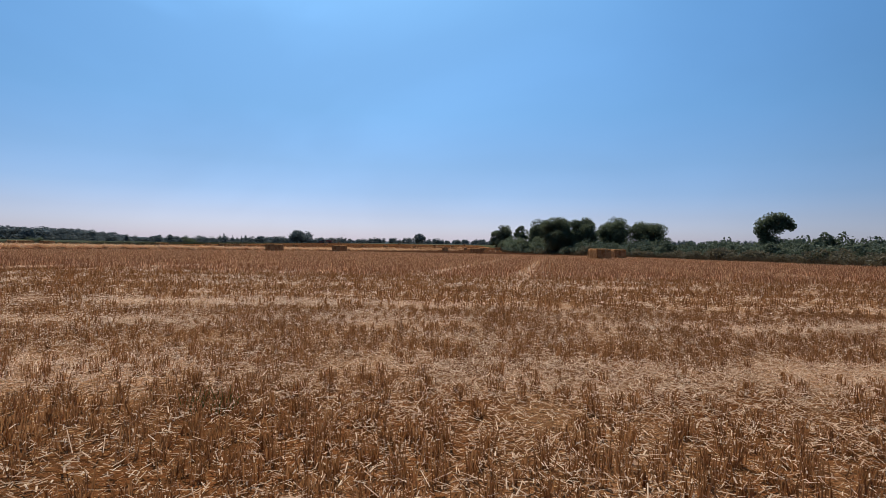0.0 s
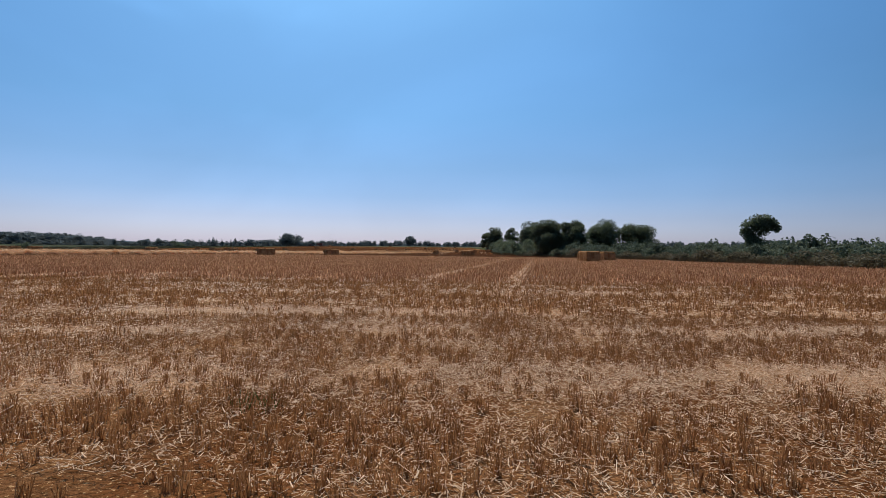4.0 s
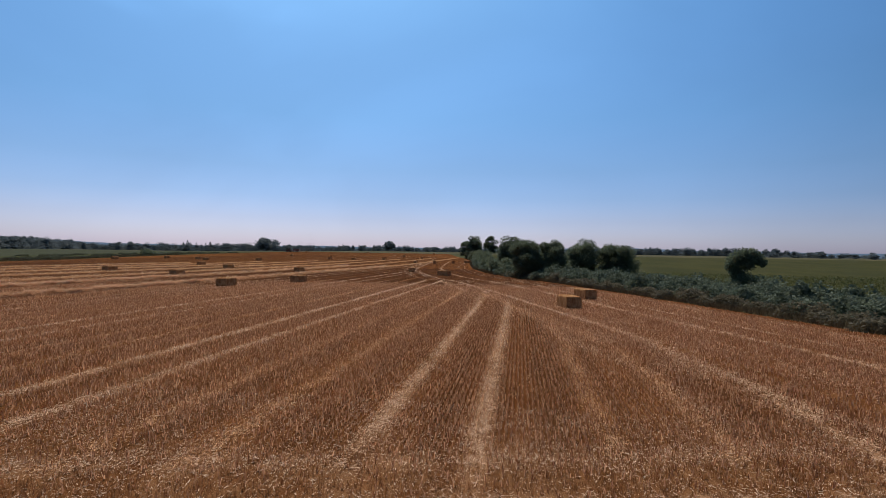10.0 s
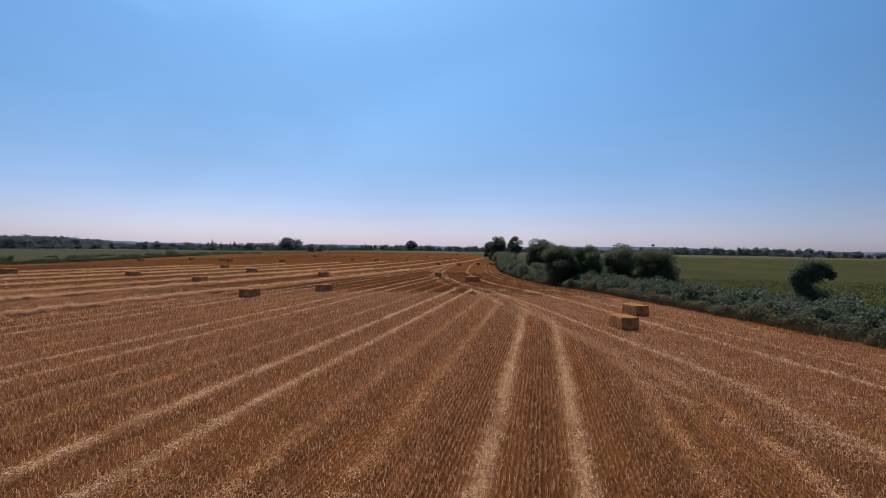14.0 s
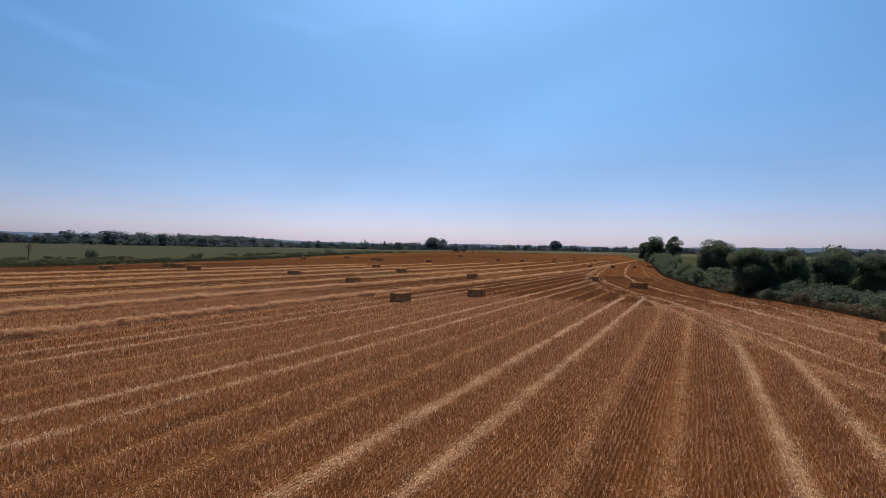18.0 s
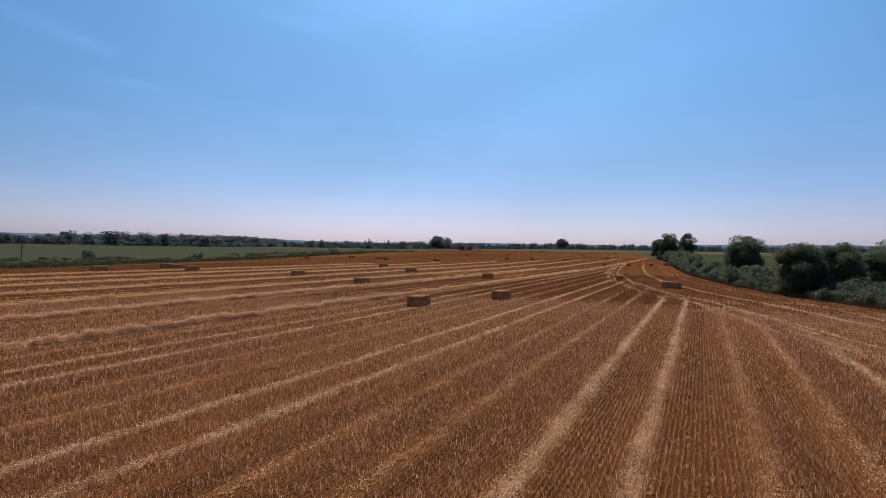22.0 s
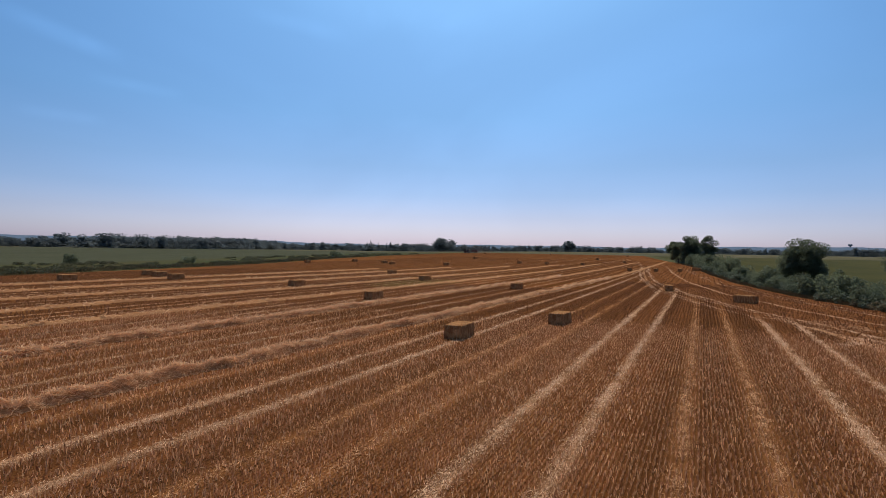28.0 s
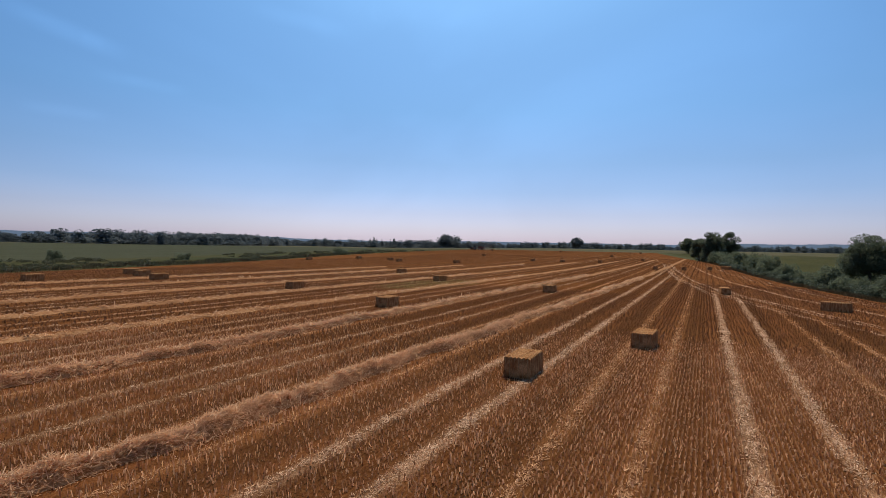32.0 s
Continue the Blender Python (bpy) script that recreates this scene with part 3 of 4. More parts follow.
def in_track(x, y):
    """How far the straight wheel tracks have flattened a spot, 0 to 1."""
    d = np.abs((leaned(x, y) - PAIR + LANE / 2) % LANE - LANE / 2)
    return np.exp(-((d - 1.2) / 0.30) ** 2) * 0.97 + 0.4 * np.exp(-((LANE / 2 - d - 1.2) / 0.35) ** 2)


def in_trail(way):
    return sum(strong * np.exp(-((way - at) / 0.36) ** 2) for at, strong in TRAILS)


def in_band(x, y):
    """How much of a spot on the near headland is covered by loose straw, 0 to 1."""
    v = y - 0.25 * x + 0.12 * np.sin(x * 1.1) + 0.06 * np.sin(x * 3.7 + 1)
    uneven = 0.62 + 0.34 * np.sin(x * 0.83 + 1.7 * np.sin(y * 0.6)) + 0.28 * np.sin(x * 2.3 + y * 1.9) * np.sin(y * 3.1 - x)
    return uneven * sum(np.exp(-((v - at) / half) ** 2) for at, half in PALE_BANDS)


def clump(x, y):
    """Where the headland stubble stands thick, from about -1 to 1."""
    return np.sin(x * 2.1 + 1.3 * np.sin(y * 1.7)) * np.sin(y * 2.6 + 1.1 * np.sin(x * 1.3)) + 0.6 * np.sin(x * 5.3 + y * 3.1) * np.sin(y * 4.3 - x * 1.9)


def stubble_patch(x0, x1, y0, y1, gap, along, stalks, r, tall, spread, lane=True):
    """Tufts of cut straw in drilled rows."""
    if not lane:
        gap, along = along, gap
    nx, ny = int((x1 - x0 + 6 * lane) / gap), int((y1 - y0 + 6 * lane) / along)
    gx, gy = np.meshgrid((np.arange(nx) + math.ceil((x0 - 3 * lane) / gap)) * gap, np.arange(ny) * along + y0 - 3 * lane)
    gx, gy = gx.ravel(), gy.ravel()
    loose_x, loose_y = (0.011, along * 0.45) if lane else (gap * 0.45, 0.014)
    gx, gy = gx + np.random.randn(gx.size) * loose_x, gy + np.random.randn(gx.size) * loose_y
    luck = np.random.rand(gx.size)
    if lane:
        gx = gx + DRIFT * (gy - 40)
        way_ = hedge_way(gx, gy)
        gx = gx + (np.random.rand(gx.size) - 0.5) * np.where(way_ < 15.6, 0.3, 0.0)
        ok = (gy > start_line(gx) - 0.5 - np.random.rand(gx.size) * 2) & (way_ > 1.2) & (luck > np.where(way_ > 15.6, in_track(gx, gy), in_trail(way_)))
        for k in range(7):
            ok &= np.abs(gx - (-40.2 - 10.5 * k)) > 0.75
    else:
        gy = gy + 0.25 * gx
        ok = (gy < start_line(gx) + 0.5 + np.random.randn(gx.size)) & (gy > 2.9 + 0.25 * gx) & (luck > 0.93 * in_band(gx, gy)) & (np.random.rand(gx.size) < 0.74 + 0.6 * clump(gx * 1.5, gy * 1.5))
    if lane:
        for q, a, b in ((leaned(gx, gy), x0, x1), (gy, y0, y1)):
            ok &= np.random.rand(gx.size) < np.clip((q - a + 3) / 6, 0, 1) * np.clip((b + 3 - q) / 6, 0, 1)
    ok &= np.random.rand(gx.size) > 0.1
    gx, gy = gx[ok], gy[ok]
    n = len(gx)
    tilt = 0.14 if lane else 0.06
    lean_x, lean_y = np.repeat(np.random.randn(n) * tilt, stalks), np.repeat(np.random.randn(n) * tilt, stalks)
    gx, gy = np.repeat(gx, stalks), np.repeat(gy, stalks)
    k = n * stalks
    base = np.stack([gx + np.random.randn(k) * spread, gy + np.random.randn(k) * spread * 1.6, np.full(k, -0.01)], 1)
    cut = tall * (0.65 + 0.6 * np.random.rand(n)) * (1 + 0.22 * np.sin(leaned(gx[::stalks], gy[::stalks]) * 1.9) * lane)
    h = np.repeat(cut, stalks) * (0.75 + 0.45 * np.random.rand(k))
    tip = base + np.stack([(lean_x + np.random.randn(k) * 0.16) * h, (lean_y + np.random.randn(k) * 0.16) * h, h], 1)
    return blades(base, tip, r * (0.7 + 0.6 * np.random.rand(k)))


def joined(parts):
    vs, fs, o = [], [], 0
    for v, f in parts:
        vs.append(v), fs.append(f + o)
        o += len(v)
    return np.concatenate(vs), np.concatenate(fs)


np.random.seed(4)
near = [stubble_patch(-3.5, 3.5, 2.6, 8.0, 0.13, 0.06, 20, 0.0017, 0.066, 0.013, False),
        stubble_patch(-12, 15, 8.0, 19.5, 0.16, 0.11, 7, 0.0045, 0.085, 0.026, False),
        stubble_patch(-8.5, -3.5, 2.0, 8.0, 0.14, 0.08, 8, 0.0032, 0.065, 0.022, False),
        stubble_patch(3.5, 8.5, 3.0, 8.0, 0.14, 0.08, 8, 0.0032, 0.065, 0.022, False)]
v, f = joined(near)
tagged(new("stubble", mesh_of("stubble", v, f, M_STUB)), "short cut brown straw stubble on the headland", "stubble", kind="stuff")
far = [stubble_patch(-34, 17, 14, 46, 0.135, 0.09, 2, 0.0075, 0.125, 0.012),
       stubble_patch(-34, 14, 46, 74, 0.135, 0.12, 1, 0.015, 0.12, 0.014)]
v, f = joined(far)
tagged(new("stubble", mesh_of("stubble", v, f, M_ROWS)), "drilled rows of cut brown straw stubble", "stubble", kind="stuff")
v, f = stubble_patch(-62, -34, 22, 60, 0.135, 0.17, 1, 0.013, 0.14, 0.016)
tagged(new("stubble", mesh_of("stubble", v, f, M_ROWS)), "rows of brown stubble between the straw swaths", "stubble", kind="stuff")


np.random.seed(12)
beyond = [stubble_patch(-62, -34, 60, 110, 0.27, 0.26, 1, 0.030, 0.12, 0.06),
          stubble_patch(-130, -62, 30, 130, 0.54, 0.26, 1, 0.044, 0.12, 0.09),
          stubble_patch(-150, -12, 130, 300, 1.0, 0.5, 1, 0.06, 0.12, 0.2), stubble_patch(-192, -40, 290, 420, 1.6, 1.2, 1, 0.09, 0.12, 0.3),
          stubble_patch(-34, 8, 74, 140, 0.27, 0.28, 1, 0.030, 0.12, 0.06)]
v, f = joined(beyond)
v[:, 2] += height(v[:, 0], v[:, 1])
tagged(new("stubble", mesh_of("stubble", v, f, M_HAZED_STUB)), "far rows of cut brown straw stubble", "stubble", kind="stuff")


# taller pale stalks left standing among the rows
n_ = 46000
sx, sy = np.random.rand(n_) * 78 - 62, np.random.rand(n_) * 54 + 17
sx = np.round(sx / 0.135) * 0.135 + np.random.randn(n_) * 0.02 + DRIFT * (sy - 40)
ok = (hedge_way(sx, sy) > 2) & (sy > start_line(sx)) & (np.abs((sx + 40.2 + 5.25) % 10.5 - 5.25) > np.where(sx < -36, 1.0, -1))
sx, sy = sx[ok], sy[ok]
base = np.stack([sx, sy, np.zeros(len(sx))], 1)
sh = 0.11 + 0.09 * np.random.rand(len(sx))
tip = base + np.stack([np.random.randn(len(sx)) * 0.03, np.random.randn(len(sx)) * 0.03, sh], 1)
v, f = blades(base, tip, 0.005 + 0.008 * np.random.rand(len(sx)))
tagged(new("standing_straw", mesh_of("standing_straw", v, f, M_PALE)), "pale straw stalks standing among the stubble", "straw", kind="stuff")


def bits(x, y, lo, hi, r, curve=3.5, along=None):
    """Short straws lying at the given spots."""
    n = len(x)
    a = np.random.rand(n) * 6.283 if along is None else along + np.random.randn(n) * 0.9
    ln = lo + (hi - lo) * np.random.rand(n) ** curve
    base = np.stack([x, y, height(x, y) + 0.012 + np.random.rand(n) * 0.03], 1)
    tip = base + np.stack([np.cos(a) * ln, np.sin(a) * ln, np.random.randn(n) * 0.10 * ln + 0.006], 1)
    return flats(base, tip, r * (0.6 + 0.9 * np.random.rand(n) ** 2))


def litter(n, x0, x1, y0, y1, lo, hi, r, curve=3.5):
    """Loose straw over the near headland, thickest in the pale bands."""
    x, y = np.random.rand(n) * (x1 - x0) + x0, np.random.rand(n) * (y1 - y0) + y0
    w = 0.40 + 1.0 * in_band(x, y) - 0.2 * clump(x, y)
    ok = (np.random.rand(n) < w) & (y > 2.75 + 0.25 * x)
    return bits(x[ok], y[ok], lo, hi, r, curve)


def strewn(line, per_m, half, lo, hi, r):
    """Straw pressed flat along one wheel track, in an uneven strip."""
    line = np.array(line, float)
    seg = np.r_[0, np.cumsum(np.linalg.norm(np.diff(line, axis=0), axis=1))]
    n = int(seg[-1] * per_m)
    s = np.random.rand(n) * seg[-1]
    ph = np.random.rand(4) * 6.283
    thick = 0.62 + 0.3 * np.sin(s * 0.9 + ph[0]) * np.sin(s * 0.37 + ph[3]) + 0.22 * np.sin(s * 2.7 + ph[1]) + 0.18 * np.sin(s * 6.1 + ph[2])
    s = s[np.random.rand(n) < thick]
    x, y = np.interp(s, seg, line[:, 0]), np.interp(s, seg, line[:, 1])
    tx, ty = np.interp(s + 0.3, seg, line[:, 0]) - np.interp(s - 0.3, seg, line[:, 0]), np.interp(s + 0.3, seg, line[:, 1]) - np.interp(s - 0.3, seg, line[:, 1])
    a = np.arctan2(ty, tx)
    o = np.random.randn(len(s)) * half * np.where(y < 45, 0.55, 0.42) + 0.06 * np.sin(s * 1.3 + ph[3]) + 0.04 * np.sin(s * 4.1)
    return bits(x - np.sin(a) * o, y + np.cos(a) * o, lo, hi, r, 2.0, a)


def lane_track(u, bend, settle, on):
    """A wheel track: straight up the lane, then turning to run beside the hedge for `on` metres."""
    y = max(float(start_line(u)) - 0.5, 6.0)
    x, out, gone = u + DRIFT * (y - 40), [], 0.0
    while y < 330 and gone < on:
        out.append((x, y))
        way_ = float(hedge_way(x, y))
        slope = float(hedge_x(y + 5) - hedge_x(y - 5)) / 10
        w = float(ease(bend, settle, np.float64(way_)))
        dx, dy = DRIFT * (1 - w) + slope * w * 1.08, 1.0
        k = 0.5 / math.hypot(dx, dy)
        x, y = x + dx * k, y + dy * k
        gone += 0.5 * (w > 0.9)
    return out


def beside_hedge(at, y0, y1):
    ys_ = np.arange(y0, y1, 1.0)
    slope = (hedge_x(ys_ + 6) - hedge_x(ys_ - 6)) / 12
    way_ = at + (1.7 * ease(36, 20, ys_) if at > 14 else -2.4 * ease(62, 92, ys_) if 6 < at < 7 else 0)
    return np.stack([hedge_x(ys_) - way_ * np.sqrt(1 + slope * slope), ys_], 1)


def near_and_far(line, strong, half):
    """Fine straw where the way passes near, coarser pieces beyond."""
    line = np.array(line, float)
    cuts, out = (0, 50, 80, 140, 400), []
    for (a, b), (per_m, lo, hi, r) in zip(zip(cuts, cuts[1:]), ((300, 0.03, 0.17, 0.0068), (150, 0.05, 0.25, 0.011), (27, 0.1, 0.35, 0.017), (5, 0.2, 0.6, 0.026))):
        q = line[(line[:, 1] >= a) & (line[:, 1] < b + 1.2)]
        if len(q) > 1:
            out.append(strewn(q, per_m * strong, half, lo, hi, r))
    return out


np.random.seed(6)
trails = []
for k in range(9):
    u = PAIR - LANE * k
    strong = 1.0 if k < 4 else 0.35
    trails += near_and_far(lane_track(u - 1.2, 19.8, 17.0, 7.0 if k < 2 else 4.0), strong, 0.36) + near_and_far(lane_track(u + 1.2, 17.6, 14.7, 6.0 if k < 2 else 3.0), strong, 0.36)
for at, strong in TRAILS:
    trails += near_and_far(beside_hedge(at, 11 if at > 14 else 24, 126 if at > 14 else 215), strong * 1.2, 0.28)
trails += near_and_far([(7.6, 16), (6.6, 24), (5.4, 31), (4.2, 37), (2.6, 43)], 1.3, 0.75) + near_and_far([(4.7, 18), (4.0, 25), (2.4, 29), (1.0, 35), (0.4, 43)], 0.9, 0.5)
trails += near_and_far([(-12.2, 71.6), (-11.1, 72.5), (-9.1, 78.0)], 1.6, 0.7) + near_and_far([(-10.6, 76.2), (-7.8, 73.5), (-6.1, 69.5)], 1.4, 0.6)
v, f = joined(trails)
tagged(new("loose_straw", mesh_of("loose_straw", v, f, M_LOOSE)), "pale straw pressed flat along the wheel tracks", "straw", kind="stuff")
bx, by = np.random.rand(30000) * 79 - 62, 15 + np.random.rand(30000) * 55
ok = (by > start_line(bx)) & (hedge_way(bx, by) > 1.5) & (by < 75 + 0.35 * np.minimum(bx, 0)) & (np.random.rand(30000) < 0.75 + 0.3 * np.sin(leaned(bx, by) * 1.2))
v, f = bits(bx[ok], by[ok], 0.03, 0.14, 0.007, 1.5)
tagged(new("loose_straw", mesh_of("loose_straw", v, f, M_LOOSE)), "pale straw pieces lying between the stubble rows", "straw", kind="stuff")
n_ = 100000
by = 17 + 70 * np.random.rand(n_) ** 1.3
bx = hedge_x(by) - 2.0 - np.random.rand(n_) * 16.5
ok = np.random.rand(n_) < np.clip(0.45 + 0.5 * clump(bx * 0.35, by * 0.22) + 0.25 * np.sin(hedge_way(bx, by) * 1.6), 0.05, 1)
v, f = bits(bx[ok], by[ok], 0.05, 0.2, 0.010, 1.5)
tagged(new("loose_straw", mesh_of("loose_straw", v, f, M_LOOSE)), "patchy pale straw strewn beside the hedge", "straw", kind="stuff")
gold = []
for k in range(-1, 5):
    for side in (-1.2, 1.2):
        gold += near_and_far(lane_track(PAIR - LANE * (k + 0.5) + side, 19.0, 16.0, 2.0), 0.4, 0.5) if k < 1 else []
        gold += near_and_far(lane_track(PAIR - LANE * (k + 0.5) + side, 19.0, 16.0, 2.0), 0.6, 0.26)
v, f = joined(gold)
tagged(new("loose_straw", mesh_of("loose_straw", v, f, M_GOLD)), "golden short straw left where swaths were lifted", "straw", kind="stuff")
v, f = joined([litter(230000, -4, 4, 2.7, 8, 0.012, 0.065, 0.0019), litter(2200, -4, 4, 2.7, 8, 0.08, 0.2, 0.0016, 1.5), litter(45000, -9, -4, 1.5, 8, 0.015, 0.11, 0.0033), litter(45000, 4, 9, 3, 8, 0.015, 0.11, 0.0033), litter(120000, -12, 14, 8, 19, 0.02, 0.12, 0.0060)])
tagged(new("loose_straw", mesh_of("loose_straw", v, f, M_LITTER)), "pale loose straw strewn over the headland", "straw", kind="stuff")



# ---- straw swaths still to be baled ----
def swath(x, y0, y1, seed):
    rnd = np.random.RandomState(seed)
    y = np.concatenate([np.arange(y0, min(y1, 100), 0.2), np.arange(100, y1, 0.3)])
    n, m = len(y), 15
    u = np.linspace(-1, 1, m)
    ph = rnd.rand(6) * 6.28
    mid = 0.18 * np.sin(y * 0.33 + ph[0]) + 0.12 * np.sin(y * 1.1 + ph[1])
    wide = (0.56 if x < -56 else 0.50) + 0.08 * np.sin(y * 0.8 + ph[2]) + 0.06 * np.sin(y * 2.3 + ph[3])
    tall = 0.31 + 0.04 * np.sin(y * 0.9 + ph[4]) + 0.05 * np.sin(y * 2.9 + ph[5]) + 0.06 * np.sin(y * 7.7 + ph[0]) + 0.015 * rnd.randn(n)
    tall = tall * (1.2 if x > -45 else 1.05 if x > -55 else 0.8)
    steep = 1.9 if x > -55 else 1.6
    X = mid[:, None] + wide[:, None] * u[None] + rnd.randn(n, m) * 0.018
    Z = tall[:, None] * np.maximum(0, 1 - np.abs(u[None]) ** steep) * ((0.6 if x > -56 else 0.85) + 0.22 * rnd.rand(n, m)) - 0.03
    Z += height(np.full_like(X, x), np.repeat(y[:, None], m, 1))
    Y = y[:, None] + rnd.randn(n, m) * 0.02
    i = np.arange(n * m).reshape(n, m)
    f = np.stack([i[:-1, :-1], i[:-1, 1:], i[1:, 1:], i[1:, :-1]], -1).reshape(-1, 4)
    me = mesh_of("straw_swath", np.stack([X, Y, Z], -1), f, M_SWATH, True)
    ob = new("straw_swath", me)
    ob.location = (x, 0, 0)
    tagged(ob, "long fluffy swath of golden straw lying on stubble", "straw swath", "straw swaths")
    for a0, a1, per_m, r in ((y0, 75, 700, 0.008), (75, 150, 190, 0.011)) if x > -45 else ((y0, 75, 330, 0.012), (75, 150, 100, 0.014)) if x > -56 else ((y0, 140, 30, 0.018),):
        k = int((min(y1, a1) - a0) * per_m)
        yy, uu = a0 + rnd.rand(k) * (min(y1, a1) - a0), np.clip(0.08 + 0.52 * rnd.randn(k), -1.2, 1.2)
        w, top = np.interp(yy, y, wide), np.interp(yy, y, tall)
        b = np.stack([np.interp(yy, y, mid) + uu * w, yy, top * np.maximum(0, 1 - np.abs(uu) ** steep) * (0.85 + 0.3 * rnd.rand(k)) + 0.015 + height(np.full(k, x), yy)], 1)
        a, ln = rnd.rand(k) * 6.283, (0.10 + 0.28 * rnd.rand(k)) * (1 if r < 0.012 else 1.5)
        t = b + np.stack([np.cos(a) * ln * 0.75, np.sin(a) * ln, rnd.randn(k) * 0.3 * ln], 1)
        v, f = flats(b, t, r * (0.5 + rnd.rand(k)))
        link("loose_straw", mesh_of("loose_straw", v, f, M_SWATHY), ob)["kind"] = "stuff"


for k in range(7):
    x = -40.2 - 10.5 * k
    y1 = float(np.interp(-x, (40, 105), (300, 150)))
    swath(x, 18 + 2 * k, y1, 20 + k)


# ---- bales ----
def bale_mesh(seed, length=2.35, width=1.2, tall=0.9):
    rnd = np.random.RandomState(seed)
    nx, ny, nz = 24, 14, 6
    bm = bmesh.new()
    seen = {}

    def vert(i, j, k):
        if (i, j, k) not in seen:
            x, y, z = i / nx - 0.5, j / ny - 0.5, k / nz
            edge = (abs(x) > 0.49) + (abs(y) > 0.49) + (z < 0.01 or z > 0.99)
            px, py, pz = x * width * (1.03 - 0.06 * z), y * length * (1.02 - 0.04 * z), z * tall
            if edge >= 2:
                px, py, pz = px * 0.975, py * 0.985, tall / 2 + (pz - tall / 2) * 0.965
            grow = 0.012 * math.sin(j * 3.5) + 0.012 * rnd.randn()
            px += math.copysign(grow, x) if abs(x) > 0.49 else 0
            pz += grow if z > 0.99 else 0
            py += math.copysign(0.03 * rnd.rand() + 0.05 * (1 - 4 * x * x) * (1 - (2 * z - 1) ** 2), y) if abs(y) > 0.49 else 0
            # six twines pull the top in
            if z > 0.99 or z < 0.01:
                pz += 0.045 * abs(math.sin(math.pi * 6 * (x + 0.5))) ** 0.5 - 0.02 if z > 0.99 else 0
            seen[i, j, k] = bm.verts.new((px, py, pz))
        return seen[i, j, k]

    for a, b, fixed in ((nx, ny, "z"), (nx, nz, "y"), (ny, nz, "x")):
        for i in range(a):
            for j in range(b):
                for end in (0, 1):
                    q = [(i, j), (i + 1, j), (i + 1, j + 1), (i, j + 1)]
                    if fixed == "z":
                        c = [vert(u, w, nz * end) for u, w in q]
                    elif fixed == "y":
                        c = [vert(u, ny * end, w) for u, w in q]
                    else:
                        c = [vert(nx * end, u, w) for u, w in q]
                    bm.faces.new(c if (end == 1) != (fixed == "y") else c[::-1])
    return bm


def make_bale(seed):
    root = thing("straw_bale", "large rectangular straw bale tied with twine on stubble", "straw bale", group="bales across the field")
    part("pressed_straw", bale_mesh(seed), M_BALE, root)
    L, Hh = 1.2, 0.915
    for k in range(6):
        x = -0.5 + 0.2 * k
        r = 0.007
        pts = [(x, -L, 0.0), (x, -L - 0.05, 0.2), (x, -L - 0.05, 0.7), (x, -L + 0.02, Hh - 0.03), (x, -L + 0.1, Hh), (x, 0, Hh + 0.01), (x, L - 0.1, Hh), (x, L - 0.02, Hh - 0.03), (x, L + 0.05, 0.7), (x, L + 0.05, 0.2), (x, L, 0.0)]
        part("twine", tubes([[(p, r) for p in pts]], 4), M_TWINE, root)
    return root


BALES = [(-34.3, 61.1, 3), (-30.3, 71.5, -2), (-54.2, 80.2, 4), (-46.2, 106.8, 0), (-74.6, 90.0, 2), (-67.6, 116.6, -3), (-25.7, 119.0, 8), (-16.0, 103.0, 68), (2.9, 47.9, 15), (5.0, 57.2, 22),
         (-109.3, 76.9, 3), (-115.6, 94.8, 2), (-110.2, 93.1, 4), (-100.5, 89.3, -2), (-146.4, 202.1, 5), (-129.0, 196.7, 3), (-121.4, 190.2, 0), (-84.9, 132.6, 2), (-102.3, 194.7, -4), (-127.8, 277.7, 0),
         (-168.5, 390, 0), (-150.1, 178.8, 6), (-89.0, 233.3, 3), (-77.2, 231.1, 0), (-121.5, 395, 0), (-64.5, 235.1, 2), (-73.3, 309.3, 0), (-69.7, 388, 5), (-54.2, 268.3, 10), (-42.2, 197.1, 4),
         (-35.0, 197.9, 6), (-28.9, 203.4, 10), (-24.6, 211.7, 60)]
protos = []
for i, (x, y, turn) in enumerate(BALES):
    m = pose(x, y, float(height(x, y)), 0, 0, turn)
    if i < 3:
        b = make_bale(i)
        b.matrix_basis = m
        protos.append(b)
    else:
        copy_thing(protos[i % 3], m)


# ---- trees and hedges ----
def crown_points(rnd, n, tall, wide, low, clumps, gap=0.0):
    """Points on the shells of many clumps that fill an uneven crown."""
    c = rnd.randn(clumps, 3)
    c /= np.linalg.norm(c, axis=1)[:, None]
    c *= (rnd.rand(clumps) ** 0.4)[:, None]
    c = c * [wide * 0.34, wide * 0.34, (tall - low) * 0.38] + [0, 0, low + (tall - low) * 0.48]
    c[:, :2] *= np.clip(1.25 - 0.55 * (c[:, 2:3] - low) / (tall - low), 0.55, 1.1)
    r = wide * (0.10 + 0.10 * rnd.rand(clumps))
    k = rnd.randint(0, clumps, n)
    d = rnd.randn(n, 3)
    d /= np.linalg.norm(d, axis=1)[:, None]
    p = c[k] + d * (r[k] * (0.55 + 0.5 * rnd.rand(n)))[:, None] * [1, 1, 0.8]
    return p[p[:, 2] > max(0.05, low * 0.6)], c


